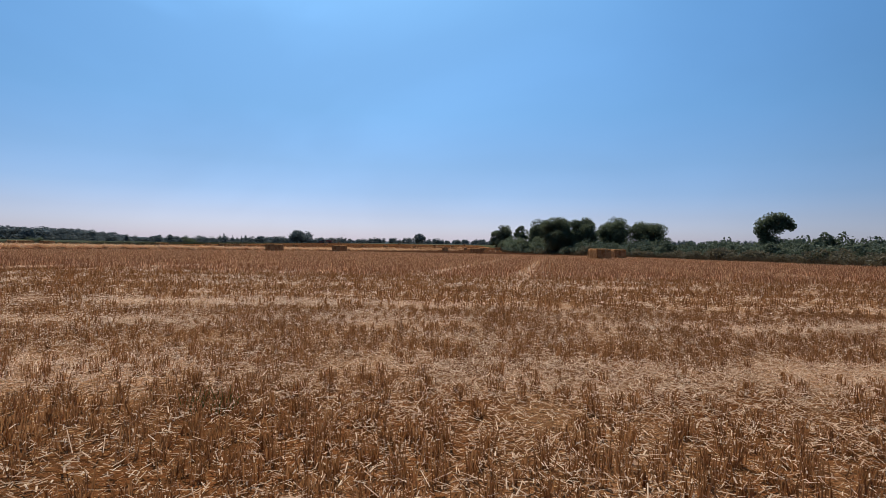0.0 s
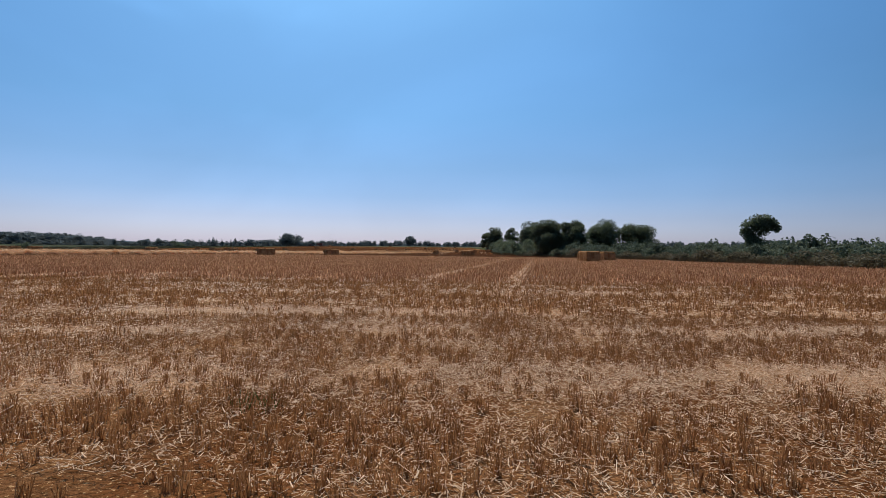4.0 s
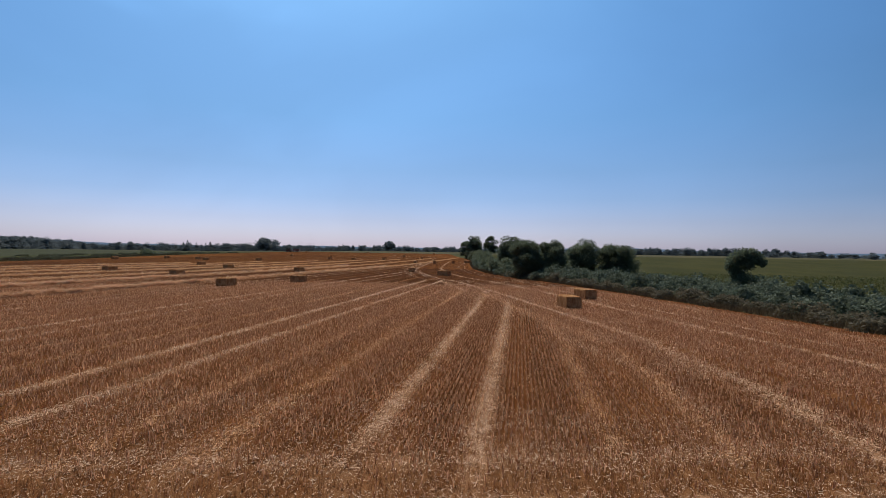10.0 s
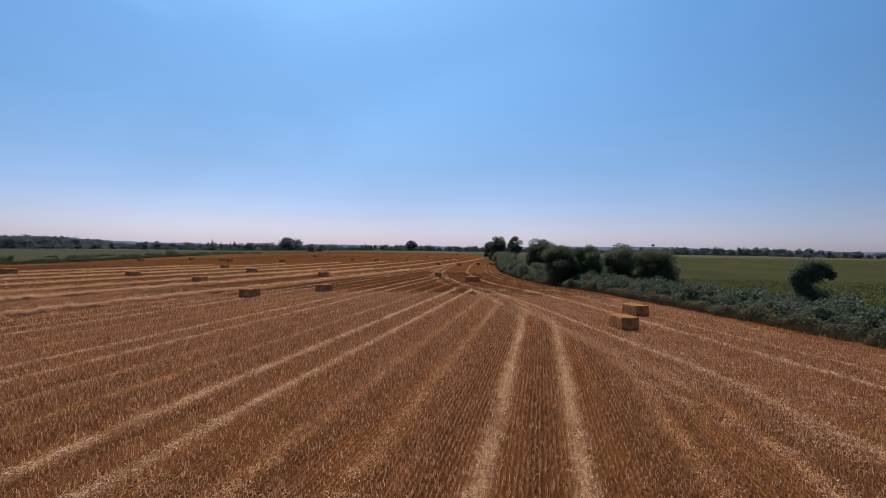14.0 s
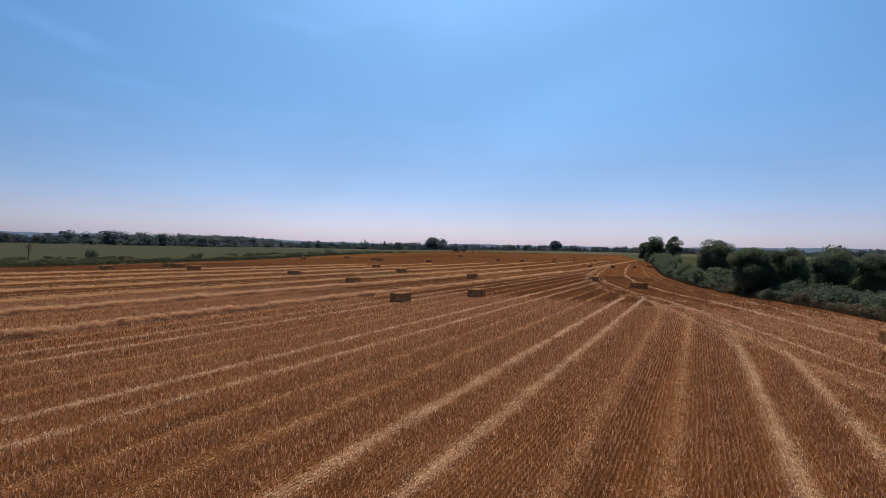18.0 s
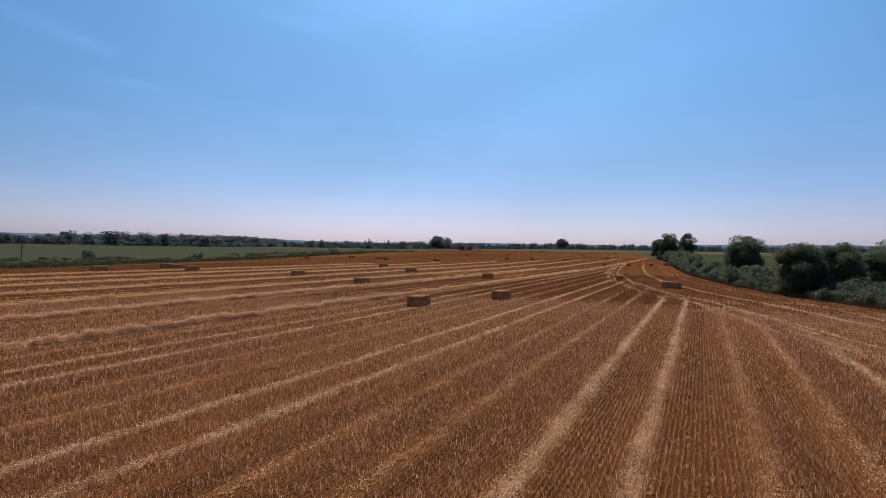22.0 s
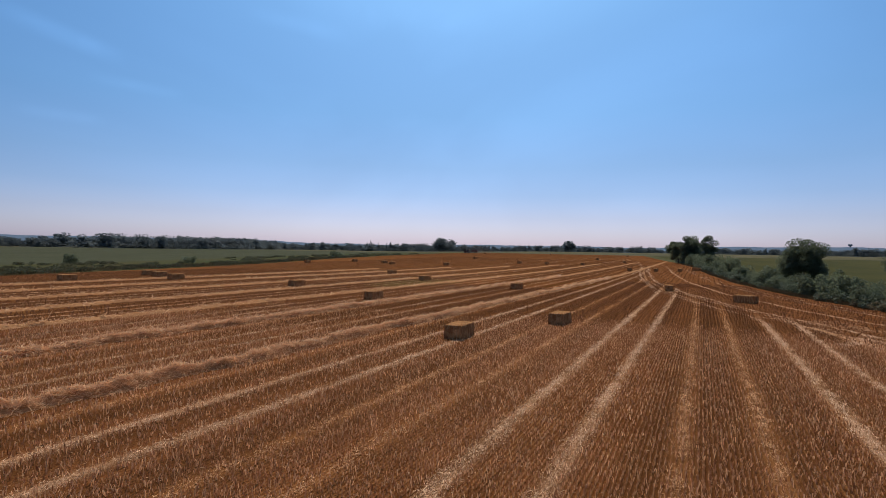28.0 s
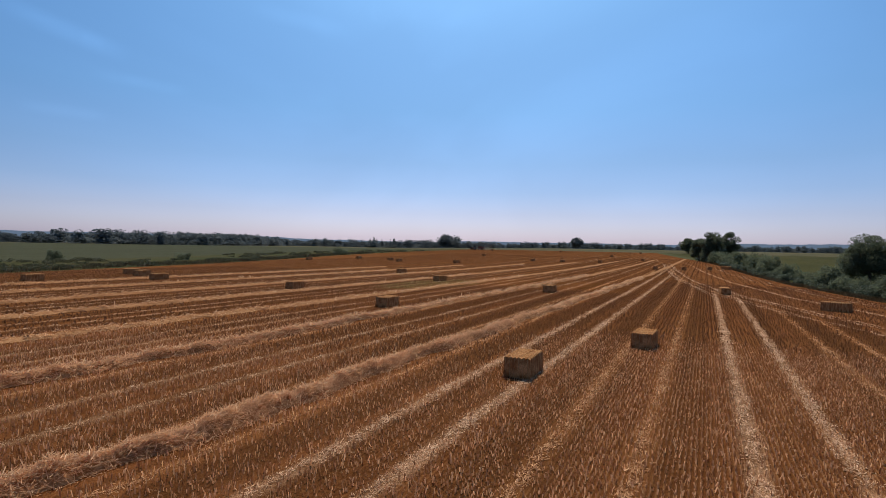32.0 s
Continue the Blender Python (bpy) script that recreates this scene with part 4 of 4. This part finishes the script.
def tree(name, label, at, tall, wide, low, seed, n=5000, leaf=0.3, mat=None, clumps=34, group="trees along the hedge"):
    rnd = np.random.RandomState(seed)
    np.random.seed(seed)
    root = thing(name, label, "tree", pose(*at, 0, 0, rnd.rand() * 360), group)
    p, c = crown_points(rnd, n, tall, wide, low, clumps)
    v, f = leaves(p, leaf)
    link("crown", mesh_of("crown", v, f, mat or M_LEAF), root)
    top = Vector((rnd.randn() * 0.1 * wide, rnd.randn() * 0.1 * wide, tall * 0.62))
    r = 0.028 * tall + 0.05
    fork = Vector((0.1, 0.05, max(low * 1.1, tall * 0.25)))
    paths = [[((0, 0, -0.2), r * 1.3), ((0.02, 0, 0.25), r), (fork, r * 0.8), (fork.lerp(top, 0.5), r * 0.5), (top, r * 0.15)]]
    for q in c[:9]:
        q = Vector(q)
        s = fork.lerp(top, rnd.rand() * 0.5)
        paths.append([(s, r * 0.45), (s.lerp(q, 0.5) + Vector((0, 0, -0.04 * wide)), r * 0.28), (q, r * 0.08)])
    part("trunk", tubes(paths, 6), M_BARK, root, "", True)
    return root


def gz(x, y):
    return (x, y, float(height(x, y)))


tree("hedgerow_tree", "tall ragged dark green tree standing in the hedge", gz(-5.1, 144.3), 9.3, 9.6, 1.0, 3, 33000, 0.22, M_OAK, 30)
tree("hedgerow_tree", "dense dark green tree growing down to the field edge", gz(-1.2, 99), 7.0, 7.0, 0.0, 4, 42900, 0.18, M_LEAF, 40)
tree("hedgerow_tree", "dense round-headed dark green tree behind brambles", gz(3.4, 101), 7.6, 7.6, 0.0, 5, 39600, 0.18, M_LEAF, 36)
tree("hedgerow_tree", "dense dark green tree with a pointed head behind brambles", gz(8.9, 106), 7.8, 9.0, 0.0, 6, 42900, 0.18, M_LEAF, 40)
tree("hedgerow_tree", "broad dark green tree at the end of the row", gz(15.4, 107), 7.5, 9.0, 0.0, 7, 42900, 0.18, M_LEAF, 40)
tree("oak_tree", "large domed oak in full dark leaf by the field edge", gz(-29.2, 276), 13.4, 11.5, 0.3, 8, 20800, 0.37, M_OAK, 46)
tree("oak_tree", "smaller dark oak beside the domed one", gz(-22.6, 303), 13.6, 10.0, 0.3, 9, 14560, 0.37, M_OAK, 32)
tree("oak_tree", "lower dark oak standing behind the domed one", gz(-34, 285), 10.0, 10, 0.3, 12, 10400, 0.42, M_OAK, 30)
tree("oak_tree", "round dark tree at the far end of the hedge", gz(-45, 430), 12.5, 14, 0.5, 10, 10400, 0.61, M_OAK, 30)


def lone_tree():
    """A wind-leaned tree: a dense foot, an open fork and a head pulled to one side."""
    np.random.seed(11)
    rnd = np.random.RandomState(11)
    root = thing("lone_tree", "small leaning tree with an open head above brambles", "tree", pose(21.4, 64.2, 0, 0, 0, -10), "trees along the hedge")
    pts = []
    for cx, cy, cz, r, k in ((-0.7, 0, 3.7, 0.85, 1500), (0.0, 0.2, 4.25, 0.8, 1500), (0.75, 0, 4.35, 0.7, 1300), (1.35, 0.1, 4.0, 0.6, 850), (1.75, 0.0, 3.6, 0.4, 450), (0.5, -0.2, 3.6, 0.7, 1100),
                             (-1.1, 0.1, 3.1, 0.5, 600), (-0.6, 0, 2.6, 0.65, 900), (-0.3, 0, 1.9, 0.7, 900), (0.1, 0.2, 1.5, 1.1, 1700), (-0.7, 0.3, 1.2, 1.0, 1300), (1.2, 0, 1.35, 1.0, 1400), (2.2, 0.1, 1.2, 0.95, 1100), (3.0, 0.2, 1.0, 0.75, 700), (-0.3, 0, 2.2, 0.8, 900)):
        d = rnd.randn(k, 3)
        d /= np.linalg.norm(d, axis=1)[:, None]
        pts.append(np.array([cx, cy, cz]) + d * (r * (0.25 + 0.95 * rnd.rand(k)))[:, None])
    v, f = leaves(np.concatenate(pts), 0.17)
    link("crown", mesh_of("crown", v, f, M_LEAF), root)
    part("trunk", tubes([[((-0.1, 0, -0.1), 0.2), ((-0.3, 0, 1.2), 0.16), ((-0.45, 0, 2.6), 0.12), ((-0.4, 0, 3.8), 0.05)], [((-0.4, 0, 2.0), 0.1), ((0.4, 0.1, 3.2), 0.07), ((1.2, 0, 3.8), 0.03)],
                         [((0.2, 0.1, 3.0), 0.05), ((0.4, 0.2, 3.9), 0.03)]], 6), M_BARK, root, "", True)


lone_tree()


def bush_mesh(seed, wide, tall, n, leaf, mat, loose=0.25):
    rnd = np.random.RandomState(seed)
    np.random.seed(seed)
    k = 12
    c = np.stack([rnd.randn(k) * wide * loose, rnd.randn(k) * wide * loose, tall * (0.2 + 0.5 * rnd.rand(k))], 1)
    r = wide * (0.18 + 0.12 * rnd.rand(k))
    j = rnd.randint(0, k, n)
    d = rnd.randn(n, 3)
    d /= np.linalg.norm(d, axis=1)[:, None]
    p = c[j] + d * (r[j] * (0.6 + 0.45 * rnd.rand(n)))[:, None] * [1, 1, min(1.2, tall / wide * 1.5)]
    p = p[p[:, 2] > 0.02]
    v, f = leaves(p, leaf, 1.2)
    return mesh_of("bush", v, f, mat)


BUSH = [bush_mesh(60 + i, 2.7, 1.8, 1300, 0.23, M_BRAMBLE) for i in range(5)]
SHRUB = [bush_mesh(80 + i, 3.6, 3.2, 2600, 0.22, M_LEAF) for i in range(4)]
WEEDS = [bush_mesh(70 + i, 2.4, 1.2, 1500, 0.17, M_WEED, 0.2) for i in range(3)]
SCRUB = [bush_mesh(90 + i, 3.4, 1.0, 420, 0.32, M_SCRUB, 0.3) for i in range(4)]


def planted(me, name, label, category, group, x, y, s, sz, rnd):
    ob = new(name, me)
    ob.matrix_basis = pose(x, y, float(height(x, y)) - 0.05, 0, 0, rnd.rand() * 360) @ Matrix.Diagonal((s, s, sz, 1))
    tagged(ob, label, category, group)


rnd = np.random.RandomState(5)
y = 18.0
while y < 116:
    for depth in (1.3, 3.4, 5.8, 8.2):
        x, yy = float(hedge_x(y)) + depth + rnd.randn() * 0.4, y + rnd.randn() * 0.6
        s = 0.75 + 0.4 * rnd.rand()
        if depth < 2 and rnd.rand() < 0.85:
            planted(WEEDS[rnd.randint(3)], "weed_clump", "brown dry weeds at the foot of the hedge", "weeds", "weeds of the hedge foot", x, yy, s, s * (0.7 + 0.5 * rnd.rand()), rnd)
        else:
            planted(BUSH[rnd.randint(5)], "bramble_bush", "grey-green bramble bush in the hedge bank", "bush", "brambles of the hedge", x, yy, s, s * (0.8 if depth < 2 else 1.15) * (0.75 + 0.4 * rnd.rand()), rnd)
    y += 1.75
while y < 300:
    x = float(hedge_x(y)) + 2.2 + rnd.randn() * 0.7
    s = 0.55 + 0.4 * rnd.rand()
    planted(BUSH[rnd.randint(5)], "bramble_bush", "grey-green bramble bush in the hedge bank", "bush", "brambles of the hedge", x, y, s, s, rnd)
    if rnd.rand() < 0.3:
        s = 0.4 + 0.4 * rnd.rand()
        planted(SHRUB[rnd.randint(4)], "hedge_shrub", "dark green shrub in the hedge", "shrub", "shrubs of the hedge", x + 2.2, y + 1, s, s, rnd)
    y += 2.6

for x, y, s in ((0.8, 101, 0.9), (6.2, 104, 1.0), (12.3, 107, 1.0), (18.5, 108, 0.7), (-3.0, 106, 1.0), (-4.5, 112, 1.2), (-6.0, 119, 1.3), (-7.0, 126, 0.8), (-8.0, 133, 0.8), (-10.5, 141, 1.2), (-10.5, 152, 0.7),
                (-7.5, 148, 1.3), (-2.5, 149, 1.2), (-10.0, 136, 1.0), (-5.2, 121, 1.1), (-1.5, 113, 1.1), (-8.8, 158, 0.9), (-12, 162, 0.6), (-15, 180, 0.6), (-13.2, 170, 1.3), (-15.5, 186, 1.5), (-17.5, 200, 1.6), (-18.5, 214, 1.2), (-21, 228, 1.7), (-23.5, 246, 1.8), (-27, 262, 1.8)):
    planted(SHRUB[rnd.randint(4)], "hedge_shrub", "dark green shrub in the hedge", "shrub", "shrubs of the hedge", x, y, s, s, rnd)

# scrub along the far side of the field
for i in range(190):
    y = 40 + 300 * rnd.rand() ** 1.3
    x = float(left_x(y)) - 3 - 42 * rnd.rand() ** 2
    s = 0.6 + 0.5 * rnd.rand()
    planted(SCRUB[rnd.randint(4)], "scrub_bush", "low olive scrub on the rough margin", "bush", "scrub of the margin", x, y, s, s, rnd)
planted(SCRUB[1], "hedge_shrub", "dense dark shrub at the foot of the leaning tree", "shrub", "", 23.4, 64.4, 1.5, 1.8, rnd)
for x, y, s in ((-171, 146, 1.0), (-182, 116, 1.1), (-184, 238, 1.3), (-186, 243, 1.1)):
    planted(SHRUB[rnd.randint(4)], "margin_shrub", "rounded dark shrub on the field margin", "shrub", "shrubs of the margin", x, y, s, s * 0.9, rnd)


# dry grass at the foot of the hedge and on the margin, green grass at the near edge
def grass(n, place, tall, r):
    x, y = place(np.random.rand(n), np.random.rand(n))
    b = np.stack([x, y, height(x, y) - 0.02], 1)
    h = tall * (0.5 + 0.8 * np.random.rand(n))
    t = b + np.stack([np.random.randn(n) * h * 0.35, np.random.randn(n) * h * 0.35, h], 1)
    return prisms(b, t, np.full(n, r), np.full(n, r * 0.25))


np.random.seed(9)
v, f = joined([grass(11000, lambda a, b: (hedge_x(18 + 110 * a) - 0.5 + 1.6 * b, 18 + 110 * a), 0.45, 0.02), grass(5000, lambda a, b: (hedge_x(126 + 150 * a) - 0.5 + 1.6 * b, 126 + 150 * a), 0.45, 0.04), grass(6000, lambda a, b: (left_x(50 + 220 * a) - 12 * b, 50 + 220 * a), 0.7, 0.06)])
tagged(new("dry_grass", mesh_of("dry_grass", v, f, M_DRY)), "dry tan grass along the field margins", "grass", kind="stuff")
v, f = joined([grass(5000, lambda a, b: (-5 + 10 * a, 2.8 + 0.25 * (10 * a - 5) - 1.6 * b), 0.07, 0.003), grass(55, lambda a, b: (-1.64 + 0.2 * a, 3.5 + 0.18 * b), 0.085, 0.003)])
tagged(new("green_grass", mesh_of("green_grass", v, f, M_GREEN)), "short green grass at the near field edge", "grass", kind="stuff")


# the standing crop behind the hedge
v, f = leaves(np.stack([(lambda y, a: (hedge_x(y) + 9.5 + 110 * a ** 2, y, 0.35 + 0.55 * np.random.rand(len(y))))(25 + 100 * np.random.rand(60000), np.random.rand(60000))], 0)[0].T, 0.24, 0.2)
tagged(new("maize", mesh_of("maize", v, f, M_MAIZE)), "dense yellow-green maize behind the hedge", "crop", kind="stuff")


# ---- far woods ----
def far_tree(seed, tall, wide, n, leaf):
    """A far crown of rough lumps with leaf sprays breaking its outline."""
    rnd = np.random.RandomState(seed)
    np.random.seed(seed)
    p, _ = crown_points(rnd, n, tall, wide, 0.0, 14)
    skirt = np.stack([wide * 0.42 * rnd.randn(n // 4), wide * 0.42 * rnd.randn(n // 4), tall * 0.4 * rnd.rand(n // 4)], 1)
    out = [leaves(np.concatenate([p, skirt]), leaf)]
    ball = bmesh.new()
    bmesh.ops.create_icosphere(ball, subdivisions=1, radius=1.0)
    ball.verts.index_update()
    bv, bf = np.array([w.co[:] for w in ball.verts]), np.array([[w.index for w in g.verts] for g in ball.faces])
    ball.free()
    for k in range(4):
        a, r = rnd.rand() * 6.283, wide * 0.26 * rnd.rand() ** 0.5 * (k > 0)
        z = tall * (0.18 + 0.14 * k)
        rough = 1 + 0.13 * rnd.randn(len(bv), 1)
        w = wide * (0.21 - 0.03 * k)
        out.append((bv * rough * [w, w, tall * 0.14] + [r * math.cos(a), r * math.sin(a), z], bf))
    return joined(out)


FT = [far_tree(200 + i, 10, 10, 620, 0.78) for i in range(6)]


def wood(name, label, line, count, depth, lo, hi, seed, broad=1.0):
    """A belt of trees along a line of points, joined in one mesh."""
    rnd = np.random.RandomState(seed)
    line = np.array(line, float)
    seg = np.r_[0, np.cumsum(np.linalg.norm(np.diff(line, axis=0), axis=1))]
    out = []
    for _ in range(count):
        s = rnd.rand() * seg[-1]
        x, y = np.interp(s, seg, line[:, 0]) + rnd.randn() * depth, np.interp(s, seg, line[:, 1]) + rnd.randn() * depth
        v, f = FT[rnd.randint(6)]
        h = lo + (hi - lo) * rnd.rand() ** 1.5
        a = rnd.rand() * 6.283
        w = h * (0.8 + 0.5 * rnd.rand()) * broad
        q = np.stack([(v[:, 0] * math.cos(a) - v[:, 1] * math.sin(a)) * w / 10 + x, (v[:, 0] * math.sin(a) + v[:, 1] * math.cos(a)) * w / 10 + y, v[:, 2] * h / 10 + float(height(x, y))], 1)
        out.append((q, f))
    v, f = joined(out)
    tagged(new(name, mesh_of(name, v, f, M_HAZED_WOOD)), label, "woodland", kind="stuff")


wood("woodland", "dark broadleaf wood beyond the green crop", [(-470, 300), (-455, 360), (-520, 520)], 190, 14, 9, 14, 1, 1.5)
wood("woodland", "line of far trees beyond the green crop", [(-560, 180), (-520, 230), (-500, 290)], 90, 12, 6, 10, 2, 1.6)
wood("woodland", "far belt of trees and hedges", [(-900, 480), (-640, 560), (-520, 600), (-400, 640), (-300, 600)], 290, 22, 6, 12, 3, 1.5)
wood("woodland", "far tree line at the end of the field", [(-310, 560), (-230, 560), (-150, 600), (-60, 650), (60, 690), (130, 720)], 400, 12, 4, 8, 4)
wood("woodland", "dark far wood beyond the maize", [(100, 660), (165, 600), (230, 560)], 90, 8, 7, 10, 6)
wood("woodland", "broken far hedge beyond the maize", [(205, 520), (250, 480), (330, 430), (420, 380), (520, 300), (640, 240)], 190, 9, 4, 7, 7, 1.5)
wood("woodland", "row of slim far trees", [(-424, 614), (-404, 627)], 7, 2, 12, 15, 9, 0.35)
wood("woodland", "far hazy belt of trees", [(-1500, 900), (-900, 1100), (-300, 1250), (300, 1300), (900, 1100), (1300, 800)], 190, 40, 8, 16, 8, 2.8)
tree("landmark_tree", "large round far tree above the tree line", gz(-149, 555), 11.5, 17, 0.8, 31, 1500, 1.4, M_HAZED_WOOD, 24, "far landmark trees")
tree("landmark_tree", "broad domed far tree group above the tree line", gz(-269, 520), 14.0, 31, 0.8, 32, 2200, 1.6, M_HAZED_WOOD, 30, "far landmark trees")


def dead_tree():
    rnd = np.random.RandomState(8)
    root = thing("dead_tree", "thin bare tree on the rough margin", "tree", pose(-168, 92, 0))
    paths = [[((0, 0, 0), 0.16), ((0.1, 0, 2.0), 0.13), ((-0.1, 0.1, 4.2), 0.05)]]
    for _ in range(22):
        z = 1.6 + 2.4 * rnd.rand()
        a, l = rnd.rand() * 6.28, 0.5 + 0.9 * rnd.rand()
        paths.append([((0, 0, z), 0.05), ((l * 0.6 * math.cos(a), l * 0.6 * math.sin(a), z + 0.5 * l), 0.03), ((l * math.cos(a), l * math.sin(a), z + 1.1 * l), 0.012)])
    part("trunk", tubes(paths, 5), M_BARK, root, "", True)


dead_tree()


def farm_track():
    y = np.arange(172, 246, 3.0)
    x = hedge_x(y) + 7.2
    v = np.stack([np.stack([x + o, y, height(x, y) + 0.05], 1) for o in (-2.0, -0.7, 0.7, 2.0)], 1)
    i = np.arange(v.shape[0] * 4).reshape(-1, 4)
    f = np.stack([i[:-1, :-1], i[:-1, 1:], i[1:, 1:], i[1:, :-1]], -1).reshape(-1, 4)
    tagged(new("road", mesh_of("road", v, f, M_DUST)), "pale dusty farm track behind the hedge", "farm track", kind="structure")


farm_track()


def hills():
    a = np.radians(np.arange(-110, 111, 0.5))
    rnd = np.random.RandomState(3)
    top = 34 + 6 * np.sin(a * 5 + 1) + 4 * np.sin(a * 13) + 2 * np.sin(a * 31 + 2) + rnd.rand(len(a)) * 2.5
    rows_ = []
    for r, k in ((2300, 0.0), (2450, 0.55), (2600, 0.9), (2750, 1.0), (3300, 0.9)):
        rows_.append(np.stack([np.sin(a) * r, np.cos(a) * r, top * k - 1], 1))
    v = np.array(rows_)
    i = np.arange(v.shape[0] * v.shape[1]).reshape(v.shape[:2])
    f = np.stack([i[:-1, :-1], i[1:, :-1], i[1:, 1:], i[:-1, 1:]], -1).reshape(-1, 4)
    tagged(new("backdrop", mesh_of("backdrop", v, f, M_HAZED_HILL, True)), "low hills on the horizon, coloured blue-grey for haze", "hills", kind="structure")


hills()


def water_tower():
    root = thing("water_tower", "far mushroom-shaped concrete water tower", "water tower", pose(455, 2670, 27) @ Matrix.Scale(0.62, 4))
    part("shaft", tubes([[((0, 0, 0), 4.0), ((0, 0, 18), 3.2), ((0, 0, 33), 3.4)]], 16), M_CONC, root)
    part("tank", tubes([[((0, 0, 32), 4.0), ((0, 0, 38), 12.0), ((0, 0, 45), 12.5), ((0, 0, 47), 10.0), ((0, 0, 47.5), 1.0)]], 20), M_CONC, root)


water_tower()


# ---- tractor and baler at the far end ----
def wheel(root, x, y, r, w):
    bm = bmesh.new()
    bmesh.ops.create_cone(bm, cap_ends=True, segments=24, radius1=r, radius2=r, depth=w, matrix=pose(x, y, r, 0, 90, 0))
    bmesh.ops.bevel(bm, geom=[e for e in bm.edges if len(e.link_faces) == 2 and e.calc_face_angle(0) > 1], offset=0.08, segments=2, affect="EDGES")
    t = part("tyre", bm, M_RUBBER, root)
    bm = bmesh.new()
    bmesh.ops.create_cone(bm, cap_ends=True, segments=18, radius1=r * 0.55, radius2=r * 0.5, depth=w + 0.06, matrix=pose(x, y, r, 0, 90, 0))
    part("rim", bm, M_STEEL, t)


def tractor():
    m = pose(-188, 402, float(height(-188, 402)), 0, 0, 100)
    root = thing("tractor", "red farm tractor on the stubble", "tractor", m)
    part("bonnet", box(1.1, 2.4, 1.0, (0, 1.6, 1.35), 0.12), M_RED, root)
    part("chassis", box(0.9, 4.2, 0.5, (0, 0.6, 0.85), 0.05), M_STEEL, root)
    part("cab", box(1.6, 1.6, 1.5, (0, -0.4, 2.2), 0.12), M_GLASS, root)
    part("cab_roof", box(1.8, 1.8, 0.2, (0, -0.4, 3.0), 0.08), M_RED, root)
    for s in (-1, 1):
        part("mudguard", box(0.6, 1.5, 0.15, (s * 0.95, -0.7, 1.8), 0.06), M_RED, root)
        wheel(root, s * 0.95, -0.7, 0.9, 0.6)
        wheel(root, s * 0.9, 2.1, 0.65, 0.5)
    b = thing("baler", "red square baler towed behind the tractor", "baler", m @ pose(0, -5.5, 0))
    part("body", box(2.2, 4.6, 1.7, (0, 0, 1.75), 0.15), M_RED, b)
    part("chute", box(1.3, 1.8, 0.2, (0, -3.0, 0.8), 0.04), M_STEEL, b)
    part("drawbar", box(0.25, 2.4, 0.25, (0, 3.0, 0.7), 0.04), M_STEEL, b)
    part("pickup", box(2.3, 0.8, 0.5, (0, 2.0, 0.45), 0.1), M_STEEL, b)
    for s in (-1, 1):
        wheel(b, s * 1.15, -0.5, 0.6, 0.5)


tractor()


def dust():
    rnd = np.random.RandomState(2)
    np.random.seed(2)
    n = 3000
    q = rnd.rand(n)
    p = np.stack([-186 + 16 * q + rnd.randn(n) * 1.5, 403 + rnd.randn(n) * 3, float(height(-180, 403)) + np.abs(rnd.randn(n)) * (1.5 + 3.5 * q)], 1)
    v, f = leaves(p, 0.16)
    tagged(new("dust_cloud", mesh_of("dust_cloud", v, f, M_DUST)), "thin pale dust and chaff drifting behind the baler", "dust", kind="stuff")


dust()
